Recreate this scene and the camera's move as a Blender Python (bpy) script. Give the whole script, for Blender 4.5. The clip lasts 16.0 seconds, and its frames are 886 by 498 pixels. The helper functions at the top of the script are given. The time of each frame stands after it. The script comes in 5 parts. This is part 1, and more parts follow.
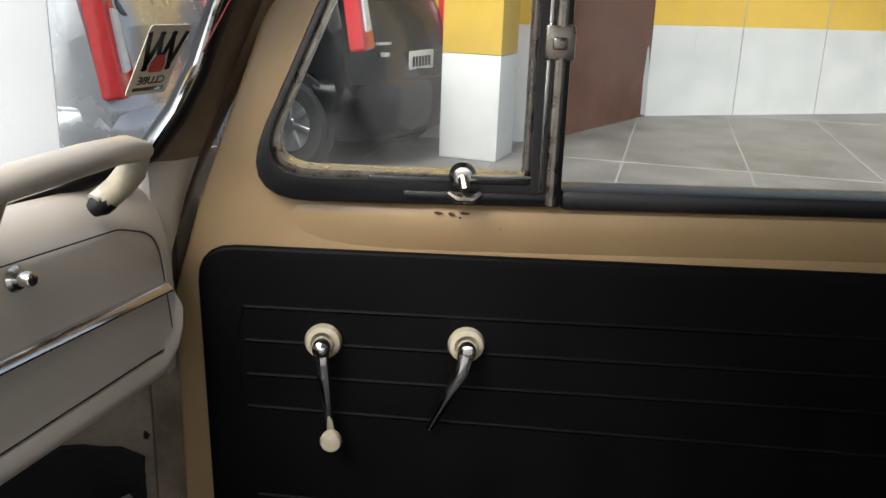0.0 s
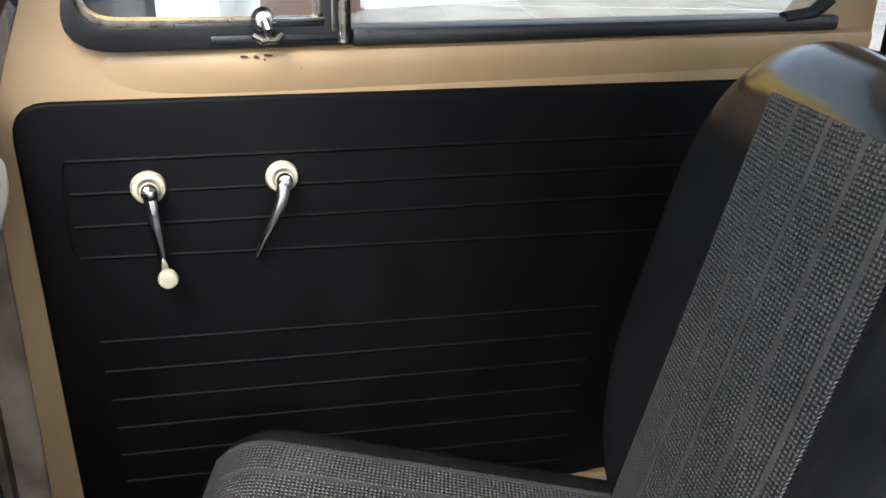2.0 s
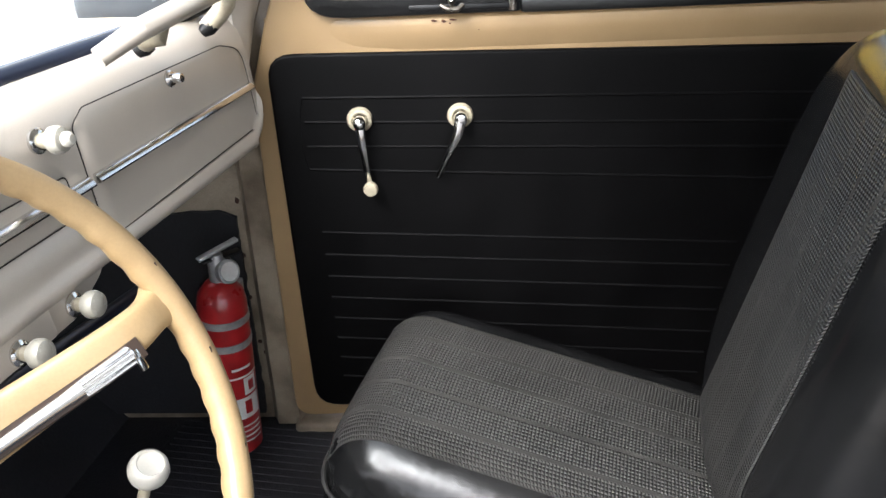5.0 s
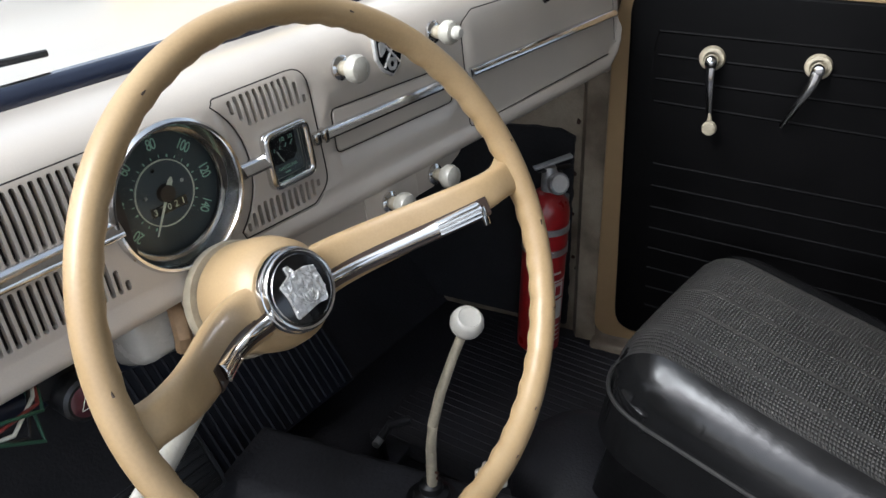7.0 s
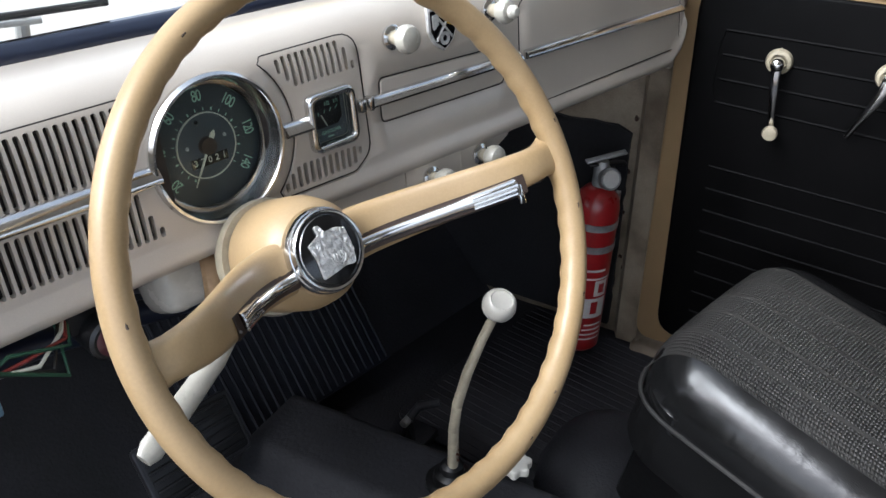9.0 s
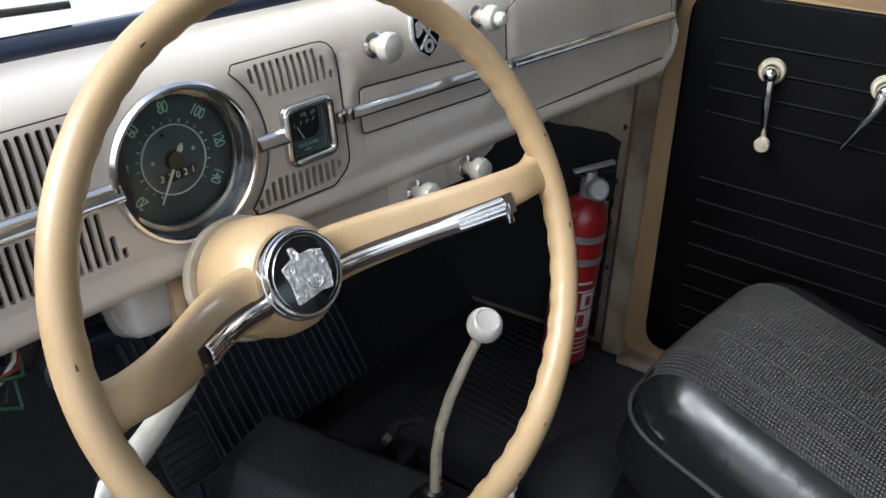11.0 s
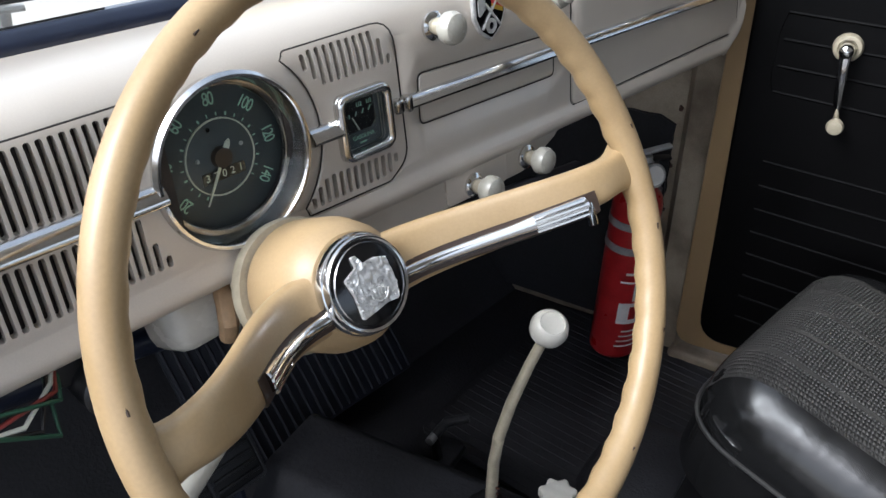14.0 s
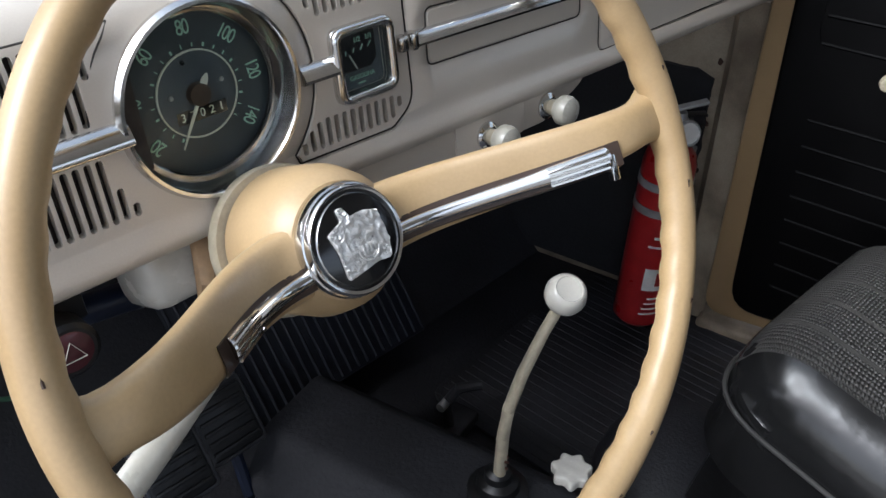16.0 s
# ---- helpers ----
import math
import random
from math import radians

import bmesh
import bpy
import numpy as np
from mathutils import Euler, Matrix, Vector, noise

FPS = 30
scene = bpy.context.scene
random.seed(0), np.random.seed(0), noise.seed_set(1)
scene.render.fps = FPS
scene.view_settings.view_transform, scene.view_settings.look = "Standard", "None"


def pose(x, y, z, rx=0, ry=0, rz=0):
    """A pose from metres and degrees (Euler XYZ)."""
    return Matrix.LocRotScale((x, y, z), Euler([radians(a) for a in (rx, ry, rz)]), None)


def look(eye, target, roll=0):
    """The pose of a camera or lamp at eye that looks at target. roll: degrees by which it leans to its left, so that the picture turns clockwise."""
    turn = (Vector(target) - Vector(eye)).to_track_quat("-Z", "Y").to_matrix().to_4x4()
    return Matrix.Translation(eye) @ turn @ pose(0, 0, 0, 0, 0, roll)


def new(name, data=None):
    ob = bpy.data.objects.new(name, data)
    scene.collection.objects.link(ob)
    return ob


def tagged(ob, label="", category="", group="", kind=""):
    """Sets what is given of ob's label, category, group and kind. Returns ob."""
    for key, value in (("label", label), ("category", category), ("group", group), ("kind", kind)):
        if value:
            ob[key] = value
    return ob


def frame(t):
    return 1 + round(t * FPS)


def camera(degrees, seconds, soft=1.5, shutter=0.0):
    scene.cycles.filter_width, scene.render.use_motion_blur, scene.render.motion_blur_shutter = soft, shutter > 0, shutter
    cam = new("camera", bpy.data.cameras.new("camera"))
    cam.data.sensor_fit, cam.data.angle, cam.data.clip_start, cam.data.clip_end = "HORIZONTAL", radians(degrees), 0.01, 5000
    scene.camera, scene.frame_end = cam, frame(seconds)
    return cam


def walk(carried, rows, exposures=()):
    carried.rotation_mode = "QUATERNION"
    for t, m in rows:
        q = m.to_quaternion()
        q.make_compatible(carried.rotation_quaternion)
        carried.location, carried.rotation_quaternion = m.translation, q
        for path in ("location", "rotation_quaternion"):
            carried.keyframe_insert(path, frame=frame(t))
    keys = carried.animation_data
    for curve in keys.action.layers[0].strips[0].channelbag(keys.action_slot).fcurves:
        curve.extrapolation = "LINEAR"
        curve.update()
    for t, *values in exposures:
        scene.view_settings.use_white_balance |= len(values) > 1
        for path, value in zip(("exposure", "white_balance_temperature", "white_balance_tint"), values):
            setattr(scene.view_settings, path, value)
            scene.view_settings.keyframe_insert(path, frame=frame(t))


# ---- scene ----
cam = camera(55.2, 16.0)
PATH = [
    (0, (-0.117, -0.004, 1.105), (1.796, 0.07, 0.526), 2.1),
    (0.5, (-0.161, 0.017, 1.079), (1.742, -0.027, 0.466), 1.6),
    (1, (-0.17, 0.026, 1.055), (1.709, -0.07, 0.377), -0.1),
    (1.5, (-0.182, 0.029, 1.097), (1.613, -0.36, 0.305), 0.4),
    (2, (-0.24, 0.075, 1.068), (1.529, -0.453, 0.299), 1.5),
    (2.5, (-0.311, 0.038, 1.059), (1.507, -0.265, 0.282), -0.2),
    (3, (-0.363, 0.039, 1.091), (1.448, -0.156, 0.264), -0.5),
    (3.2, (-0.378, 0.027, 1.097), (1.425, -0.169, 0.253), -0.3),
    (5.3, (-0.446, -0.023, 1.172), (1.279, 0.185, 0.181), -2.2),
    (5.5, (-0.447, -0.028, 1.151), (1.25, 0.306, 0.146), -2.1),
    (6, (-0.472, -0.042, 1.156), (1.156, 0.571, 0.169), -3.8),
    (6.5, (-0.506, -0.05, 1.169), (1.066, 0.698, 0.184), -3.8),
    (7, (-0.533, -0.032, 1.169), (0.998, 0.743, 0.142), -2.5),
    (7.5, (-0.533, -0.004, 1.159), (0.946, 0.827, 0.1), -3.3),
    (8, (-0.542, -0.059, 1.16), (0.924, 0.865, 0.16), -1.7),
    (8.2, (-0.547, -0.071, 1.16), (0.915, 0.854, 0.158), -0.8),
    (10.3, (-0.491, -0.01, 1.133), (0.979, 0.851, 0.085), 0.5),
    (10.5, (-0.491, -0.017, 1.139), (0.987, 0.839, 0.098), 0.7),
    (11, (-0.495, -0.03, 1.145), (0.991, 0.827, 0.116), 1.0),
    (11.5, (-0.503, -0.038, 1.151), (0.968, 0.846, 0.123), 0.7),
    (12, (-0.508, -0.043, 1.156), (0.951, 0.873, 0.139), 0.3),
    (12.5, (-0.501, -0.045, 1.157), (0.954, 0.868, 0.133), 0.1),
    (13, (-0.496, -0.031, 1.147), (0.949, 0.875, 0.102), 0.0),
    (13.5, (-0.481, -0.002, 1.135), (0.952, 0.907, 0.077), -0.3),
    (14, (-0.461, 0.031, 1.13), (0.976, 0.912, 0.053), -0.1),
    (14.5, (-0.44, 0.044, 1.115), (0.948, 0.965, 0.008), -0.4),
    (15, (-0.419, 0.034, 1.108), (0.952, 0.964, -0.013), 0.1),
    (15.5, (-0.408, 0.04, 1.1), (0.936, 0.983, -0.042), -0.5),
    (16, (-0.411, 0.042, 1.095), (0.944, 0.954, -0.059), -0.0),
]
EXPOSURES = [(0, 0.85, 6400, 10), (0.5, 1.05, 6250, 10), (1.0, 1.65, 6000, 10), (1.5, 1.98, 5900, 10), (3.0, 2.05, 5900, 10), (5.5, 1.8, 6150, 10), (6.0, 1.42, 6050, 10), (6.5, 0.97, 5950, 10), (7.0, 1.05, 5900, 10), (8.0, 1.18, 5800, 10), (16.0, 1.12, 5800, 10)]
walk(cam, [(t, look(eye, target, roll)) for t, eye, target, roll in PATH], EXPOSURES)

# ---- light: soft daylight from the open side of the garage ----
world = bpy.data.worlds.new("sky")
scene.world = world
world.use_nodes = True
wn = world.node_tree.nodes
sky = wn.new("ShaderNodeTexSky")
sky.sky_type, sky.sun_disc = "NISHITA", False
sky.sun_elevation, sky.sun_rotation = radians(48), radians(-60)
sky.dust_density = 4.0
wn["Background"].inputs["Strength"].default_value = 0.15
pale = wn.new("ShaderNodeHueSaturation")
pale.inputs["Saturation"].default_value = 0.4
world.node_tree.links.new(sky.outputs["Color"], pale.inputs["Color"])
world.node_tree.links.new(pale.outputs["Color"], wn["Background"].inputs["Color"])
sun = new("sun", bpy.data.lights.new("sun", "SUN"))
sun.data.energy, sun.data.angle, sun.data.color = 1.5, radians(30), (1.0, 0.97, 0.94)
sun.matrix_world = look((-6, 3.4, 8), (0, 0, 0.8))

# ---- materials ----
def material(name, colour, rough=0.5, metal=0.0, scale=30.0, vary=0.12, bump=0.0, fine=300.0, coat=0.0, tint=None, spec=0.5):
    """A surface with broad stains and fine grain; lengths in object space."""
    m = bpy.data.materials.new(name)
    m.use_nodes = True
    nt = m.node_tree
    b = nt.nodes["Principled BSDF"]
    co = nt.nodes.new("ShaderNodeTexCoord")
    n1 = nt.nodes.new("ShaderNodeTexNoise")
    n1.inputs["Scale"].default_value, n1.inputs["Detail"].default_value = scale, 6
    n2 = nt.nodes.new("ShaderNodeTexNoise")
    n2.inputs["Scale"].default_value, n2.inputs["Detail"].default_value = fine, 3
    nt.links.new(co.outputs["Object"], n1.inputs["Vector"])
    nt.links.new(co.outputs["Object"], n2.inputs["Vector"])
    ramp = nt.nodes.new("ShaderNodeValToRGB")
    dark = tint or tuple(c * (1 - 2.2 * vary) for c in colour)
    ramp.color_ramp.elements[0].position, ramp.color_ramp.elements[1].position = 0.3, 0.62
    ramp.color_ramp.elements[0].color, ramp.color_ramp.elements[1].color = (*dark, 1), (*colour, 1)
    nt.links.new(n1.outputs["Fac"], ramp.inputs["Fac"])
    mix = nt.nodes.new("ShaderNodeMix")
    mix.data_type, mix.blend_type = "RGBA", "MULTIPLY"
    mix.inputs["Factor"].default_value = min(1.0, vary * 2)
    nt.links.new(ramp.outputs["Color"], mix.inputs[6])
    nt.links.new(n2.outputs["Fac"], mix.inputs[7])
    nt.links.new(mix.outputs[2], b.inputs["Base Color"])
    mr = nt.nodes.new("ShaderNodeMapRange")
    mr.inputs["To Min"].default_value, mr.inputs["To Max"].default_value = max(0.03, rough - 0.1), min(1.0, rough + 0.12)
    nt.links.new(n1.outputs["Fac"], mr.inputs["Value"])
    nt.links.new(mr.outputs["Result"], b.inputs["Roughness"])
    b.inputs["Metallic"].default_value = metal
    b.inputs["Specular IOR Level"].default_value = spec
    b.inputs["Coat Weight"].default_value = coat
    b.inputs["Coat Roughness"].default_value = 0.12
    if bump:
        bp = nt.nodes.new("ShaderNodeBump")
        bp.inputs["Strength"].default_value, bp.inputs["Distance"].default_value = bump, 0.001
        nt.links.new(n2.outputs["Fac"], bp.inputs["Height"])
        nt.links.new(bp.outputs["Normal"], b.inputs["Normal"])
    return m


def weave(name, colour, pitch=0.0048):
    """Basket-weave vinyl: a bump of two crossed waves, with the shade of its hollows in the colour."""
    m = material(name, colour, 0.5, 0, 14, 0.16, 0, 500)
    nt = m.node_tree
    co = [n for n in nt.nodes if n.type == "TEX_COORD"][0]
    b = nt.nodes["Principled BSDF"]
    sep = nt.nodes.new("ShaderNodeSeparateXYZ")
    nt.links.new(co.outputs["Object"], sep.inputs["Vector"])

    def calc(op, a, c=None):
        n = nt.nodes.new("ShaderNodeMath")
        n.operation = op
        for k, v in enumerate((a, c)):
            if v is None:
                continue
            if isinstance(v, (int, float)):
                n.inputs[k].default_value = v
            else:
                nt.links.new(v, n.inputs[k])
        return n.outputs[0]
    w = 2 * math.pi / pitch
    along = calc("ADD", sep.outputs["Y"], sep.outputs["Z"])
    cell = calc("MULTIPLY", calc("ABSOLUTE", calc("SINE", calc("MULTIPLY", sep.outputs["X"], w * 0.5))), calc("ABSOLUTE", calc("SINE", calc("MULTIPLY", along, w * 0.62))))
    p = calc("SUBTRACT", calc("MULTIPLY", cell, 2.0), 1.0)
    seam = calc("LESS_THAN", calc("PINGPONG", sep.outputs["X"], 0.0225), 0.0028)
    h = calc("ADD", calc("MULTIPLY", p, calc("SUBTRACT", 1.0, seam)), calc("MULTIPLY", seam, 0.7))
    bp = nt.nodes.new("ShaderNodeBump")
    bp.inputs["Strength"].default_value, bp.inputs["Distance"].default_value = 0.9, 0.0011
    nt.links.new(h, bp.inputs["Height"])
    nt.links.new(bp.outputs["Normal"], b.inputs["Normal"])
    # shade in the weave's hollows: base colour darkened where the bump is low
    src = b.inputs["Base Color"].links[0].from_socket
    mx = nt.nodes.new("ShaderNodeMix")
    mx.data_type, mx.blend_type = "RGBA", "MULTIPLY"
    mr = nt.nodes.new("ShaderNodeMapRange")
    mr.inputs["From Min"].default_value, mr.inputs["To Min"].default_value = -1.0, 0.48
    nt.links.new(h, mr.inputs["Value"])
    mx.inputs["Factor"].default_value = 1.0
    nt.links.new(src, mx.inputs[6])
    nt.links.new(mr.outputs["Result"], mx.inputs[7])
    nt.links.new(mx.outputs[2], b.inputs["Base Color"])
    return m


def clear_glass(name, rough=0.0, tint=(0.95, 0.98, 0.97), haze=0.05, ior=1.35):
    m = bpy.data.materials.new(name)
    m.use_nodes = True
    nt = m.node_tree
    out = nt.nodes["Material Output"]
    nt.nodes.remove(nt.nodes["Principled BSDF"])
    tr = nt.nodes.new("ShaderNodeBsdfTransparent")
    tr.inputs["Color"].default_value = (*tint, 1)
    gl = nt.nodes.new("ShaderNodeBsdfGlossy")
    gl.inputs["Roughness"].default_value = 0.02
    df = nt.nodes.new("ShaderNodeBsdfDiffuse")
    df.inputs["Color"].default_value = (0.8, 0.8, 0.8, 1)
    fr = nt.nodes.new("ShaderNodeFresnel")
    fr.inputs["IOR"].default_value = ior
    no = nt.nodes.new("ShaderNodeTexNoise")
    no.inputs["Scale"].default_value = 3
    mr = nt.nodes.new("ShaderNodeMapRange")
    mr.inputs["From Min"].default_value, mr.inputs["From Max"].default_value = 0.35, 0.75
    mr.inputs["To Max"].default_value = haze
    nt.links.new(no.outputs["Fac"], mr.inputs["Value"])
    m1, m2 = nt.nodes.new("ShaderNodeMixShader"), nt.nodes.new("ShaderNodeMixShader")
    nt.links.new(mr.outputs["Result"], m1.inputs["Fac"])
    nt.links.new(tr.outputs[0], m1.inputs[1])
    nt.links.new(df.outputs[0], m1.inputs[2])
    nt.links.new(fr.outputs[0], m2.inputs["Fac"])
    nt.links.new(m1.outputs[0], m2.inputs[1])
    nt.links.new(gl.outputs[0], m2.inputs[2])
    nt.links.new(m2.outputs[0], out.inputs["Surface"])
    return m


CREAM = material("cream_paint", (0.57, 0.51, 0.43), 0.32, 0, 7, 0.06, 0.03, 900, 0.35)
BEIGE = material("door_paint", (0.34, 0.228, 0.116), 0.38, 0, 9, 0.07, 0.03, 700, 0.25)
GRIMY = material("grimy_paint", (0.40, 0.33, 0.24), 0.5, 0, 16, 0.2, 0.1, 500, 0.0, (0.16, 0.12, 0.08))
TAN = material("wheel_plastic", (0.46, 0.322, 0.166), 0.40, 0, 14, 0.09, 0.06, 500, 0.14, (0.38, 0.255, 0.12))
IVORY = material("ivory_plastic", (0.66, 0.63, 0.55), 0.25, 0, 40, 0.05, 0, 400, 0.4)
IVORY_OLD = material("aged_ivory", (0.49, 0.43, 0.31), 0.35, 0, 60, 0.12, 0, 500, 0.2)
CHROME = material("chrome", (0.78, 0.77, 0.75), 0.12, 1.0, 60, 0.06, 0.02, 900)
DULL = material("worn_chrome", (0.42, 0.38, 0.33), 0.28, 1.0, 90, 0.2, 0.05, 700)
VINYL = material("black_vinyl", (0.0030, 0.0028, 0.0030), 0.5, 0, 10, 0.2, 0.25, 900, 0, None, 0.09)
SEATVINYL = material("seat_vinyl", (0.012, 0.012, 0.0122), 0.21, 0, 22, 0.16, 0.6, 38)
WOVEN = weave("woven_vinyl", (0.066, 0.062, 0.056))
WELT = material("worn_piping", (0.05, 0.048, 0.044), 0.45, 0, 30, 0.2, 0.2, 400)
RUBBER = material("black_rubber", (0.008, 0.008, 0.0085), 0.36, 0, 25, 0.2, 0.5, 120)
NAVY = material("navy_seal", (0.012, 0.017, 0.035), 0.3, 0, 20, 0.15, 0.05, 400)
CARPET = material("black_carpet", (0.024, 0.024, 0.029), 0.75, 0, 9, 0.32, 1.0, 220)
MAT = material("floor_mat", (0.029, 0.029, 0.035), 0.6, 0, 9, 0.3, 0.9, 260)
DARKHOLE = material("dark_mesh", (0.055, 0.047, 0.040), 0.9, 0, 100, 0.3, 0.6, 1500)
LINER = material("headliner", (0.78, 0.75, 0.69), 0.8, 0, 20, 0.08, 0.3, 600)
RED = material("extinguisher_red", (0.40, 0.018, 0.02), 0.3, 0, 30, 0.1, 0.02, 400, 0.3)
PAPER = material("label_white", (0.72, 0.70, 0.66), 0.6, 0, 40, 0.08)
BAND = material("steel_band", (0.50, 0.50, 0.49), 0.35, 0.4, 60, 0.15)
DIAL = material("dial_face", (0.030, 0.040, 0.046), 0.4, 0, 30, 0.12, 0, 500)
DIALIN = material("dial_inner", (0.055, 0.066, 0.076), 0.35, 0, 30, 0.1, 0, 500)
DIGIT = material("dial_green", (0.36, 0.58, 0.44), 0.5, 0, 50, 0.05)
PALE = material("dial_pale", (0.62, 0.62, 0.52), 0.5, 0, 50, 0.05)
BLACKGLOSS = material("black_enamel", (0.006, 0.006, 0.007), 0.12, 0, 40, 0.2, 0, 500, 0.6)
SILVER = material("cast_silver", (0.86, 0.85, 0.82), 0.3, 0.5, 200, 0.12, 0.7, 600)
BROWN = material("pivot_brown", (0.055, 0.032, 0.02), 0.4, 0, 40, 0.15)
GLASS = clear_glass("window_glass", haze=0.08, ior=1.10)
SCREEN = clear_glass("windscreen_glass", haze=0.05, ior=1.003)
LENS = clear_glass("gauge_glass", haze=0.02, ior=1.12)
MATBLUE = material("navy_rubber", (0.010, 0.013, 0.024), 0.6, 0, 12, 0.25, 0.3, 300)
# the passenger pillar's shade, put into a dark brown colour
SHADEPAINT = material("shaded_pillar_paint", (0.20, 0.14, 0.085), 0.5, 0, 14, 0.15, 0.1, 300)
WALLW = material("white_wall", (0.62, 0.62, 0.60), 0.85, 0, 2.5, 0.07, 0.3, 60)
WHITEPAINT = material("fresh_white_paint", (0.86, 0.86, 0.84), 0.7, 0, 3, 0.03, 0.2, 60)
WALLY = material("yellow_wall", (0.68, 0.44, 0.06), 0.8, 0, 3, 0.06, 0.3, 60)
WALLB = material("brown_wall", (0.20, 0.085, 0.055), 0.85, 0, 3, 0.14, 0.4, 40)
FLOOR = material("garage_floor", (0.24, 0.225, 0.21), 0.55, 0, 2.4, 0.2, 0.3, 25, 0, (0.13, 0.12, 0.11))
GROUT = material("floor_joint", (0.33, 0.315, 0.295), 0.9, 0, 6, 0.1)
CONC = material("concrete", (0.4, 0.39, 0.37), 0.9, 0, 2, 0.1, 0.3, 40)
CARBLACK = material("black_car_paint", (0.004, 0.004, 0.005), 0.2, 0, 6, 0.1, 0, 300, 0.03, None, 0.16)
CARGREY = material("silver_car_paint", (0.42, 0.44, 0.46), 0.25, 0.5, 6, 0.06, 0, 300, 0.7)
CARGLASS = material("dark_car_glass", (0.02, 0.024, 0.026), 0.08, 0, 8, 0.1, 0, 300, 0.5)
TYRE = material("tyre_rubber", (0.02, 0.02, 0.021), 0.75, 0, 20, 0.15, 0.4, 200)
ALLOY = material("alloy_wheel", (0.55, 0.56, 0.57), 0.3, 0.9, 20, 0.08)
TAILRED = material("red_lamp_lens", (0.62, 0.025, 0.03), 0.15, 0, 30, 0.1, 0, 300, 0.6)
LAMPW = material("clear_lamp_lens", (0.7, 0.72, 0.74), 0.15, 0, 30, 0.08, 0, 300, 0.6)
STICKER = material("sticker_cream", (0.62, 0.56, 0.42), 0.5, 0, 30, 0.05)
STICKRED = material("sticker_red", (0.5, 0.05, 0.04), 0.5, 0, 30, 0.05)
WIRERED = material("red_wire", (0.2, 0.025, 0.02), 0.4, 0, 30, 0.1)
WIREGREEN = material("green_wire", (0.02, 0.075, 0.04), 0.4, 0, 30, 0.1)
WIREBLUE = material("blue_connector", (0.16, 0.26, 0.34), 0.4, 0, 30, 0.1)
TAPE = material("masking_tape", (0.50, 0.32, 0.17), 0.6, 0, 60, 0.15, 0.4, 300)
FLAGRED = material("badge_red", (0.5, 0.03, 0.03), 0.3, 0, 30, 0.05)
FLAGGOLD = material("badge_gold", (0.6, 0.4, 0.04), 0.3, 0, 30, 0.05)
RUST = material("rust", (0.09, 0.035, 0.018), 0.9, 0, 80, 0.25, 0.6, 300)

KNOB = material("greyed_ivory", (0.50, 0.475, 0.40), 0.28, 0, 50, 0.08, 0, 400, 0.3)
DARKSTEEL = material("dark_steel", (0.06, 0.06, 0.065), 0.4, 0.5, 40, 0.2)


# ---- building helpers ----
def thing(name, label, category, m=None, group="", kind=""):
    ob = tagged(new(name), label, category, group, kind)
    ob.empty_display_size = 0.05
    ob.matrix_world = m if m is not None else Matrix()
    return ob


def part(name, bm, mat, parent, label="", m=None, smooth=35):
    me = bpy.data.meshes.new(name)
    bmesh.ops.recalc_face_normals(bm, faces=bm.faces)
    bm.to_mesh(me)
    bm.free()
    me.materials.append(mat)
    if smooth:
        me.shade_smooth()
        me.set_sharp_from_angle(angle=radians(smooth))
    ob = new(name, me)
    if parent is not None:
        ob.parent = parent
    if m is not None:
        ob.matrix_basis = m
    return tagged(ob, label)


def solo(name, bm, mat, label, category, kind="", m=None, group="", smooth=35):
    ob = part(name, bm, mat, None, label, m, smooth)
    return tagged(ob, label, category, group, kind)


def block(x0, x1, y0, y1, z0, z1, bevel=0.0, segs=2):
    bm = bmesh.new()
    bmesh.ops.create_cube(bm, size=1, matrix=Matrix.Translation(((x0 + x1) / 2, (y0 + y1) / 2, (z0 + z1) / 2)) @ Matrix.Diagonal((x1 - x0, y1 - y0, z1 - z0, 1)))
    if bevel:
        bmesh.ops.bevel(bm, geom=bm.edges[:], offset=bevel, segments=segs, affect="EDGES", profile=0.5)
    return bm


def rpoly(pts, r=0.01, n=5):
    """A closed outline with its corners rounded; r is one radius or one for each corner."""
    out, k = [], len(pts)
    for i, p in enumerate(pts):
        a, b, c = Vector(pts[i - 1]), Vector(p), Vector(pts[(i + 1) % k])
        rr = r[i] if isinstance(r, (list, tuple)) else r
        if rr <= 0:
            out.append((b.x, b.y))
            continue
        u, v = (a - b), (c - b)
        lim = min(u.length, v.length) * 0.49
        half = u.angle(v) / 2
        d = min(rr / max(math.tan(half), 0.05), lim)
        p0, p1 = b + u.normalized() * d, b + v.normalized() * d
        for j in range(n + 1):
            s = j / n
            q = p0 * (1 - s) ** 2 + b * 2 * s * (1 - s) + p1 * s * s
            out.append((q.x, q.y))
    return out


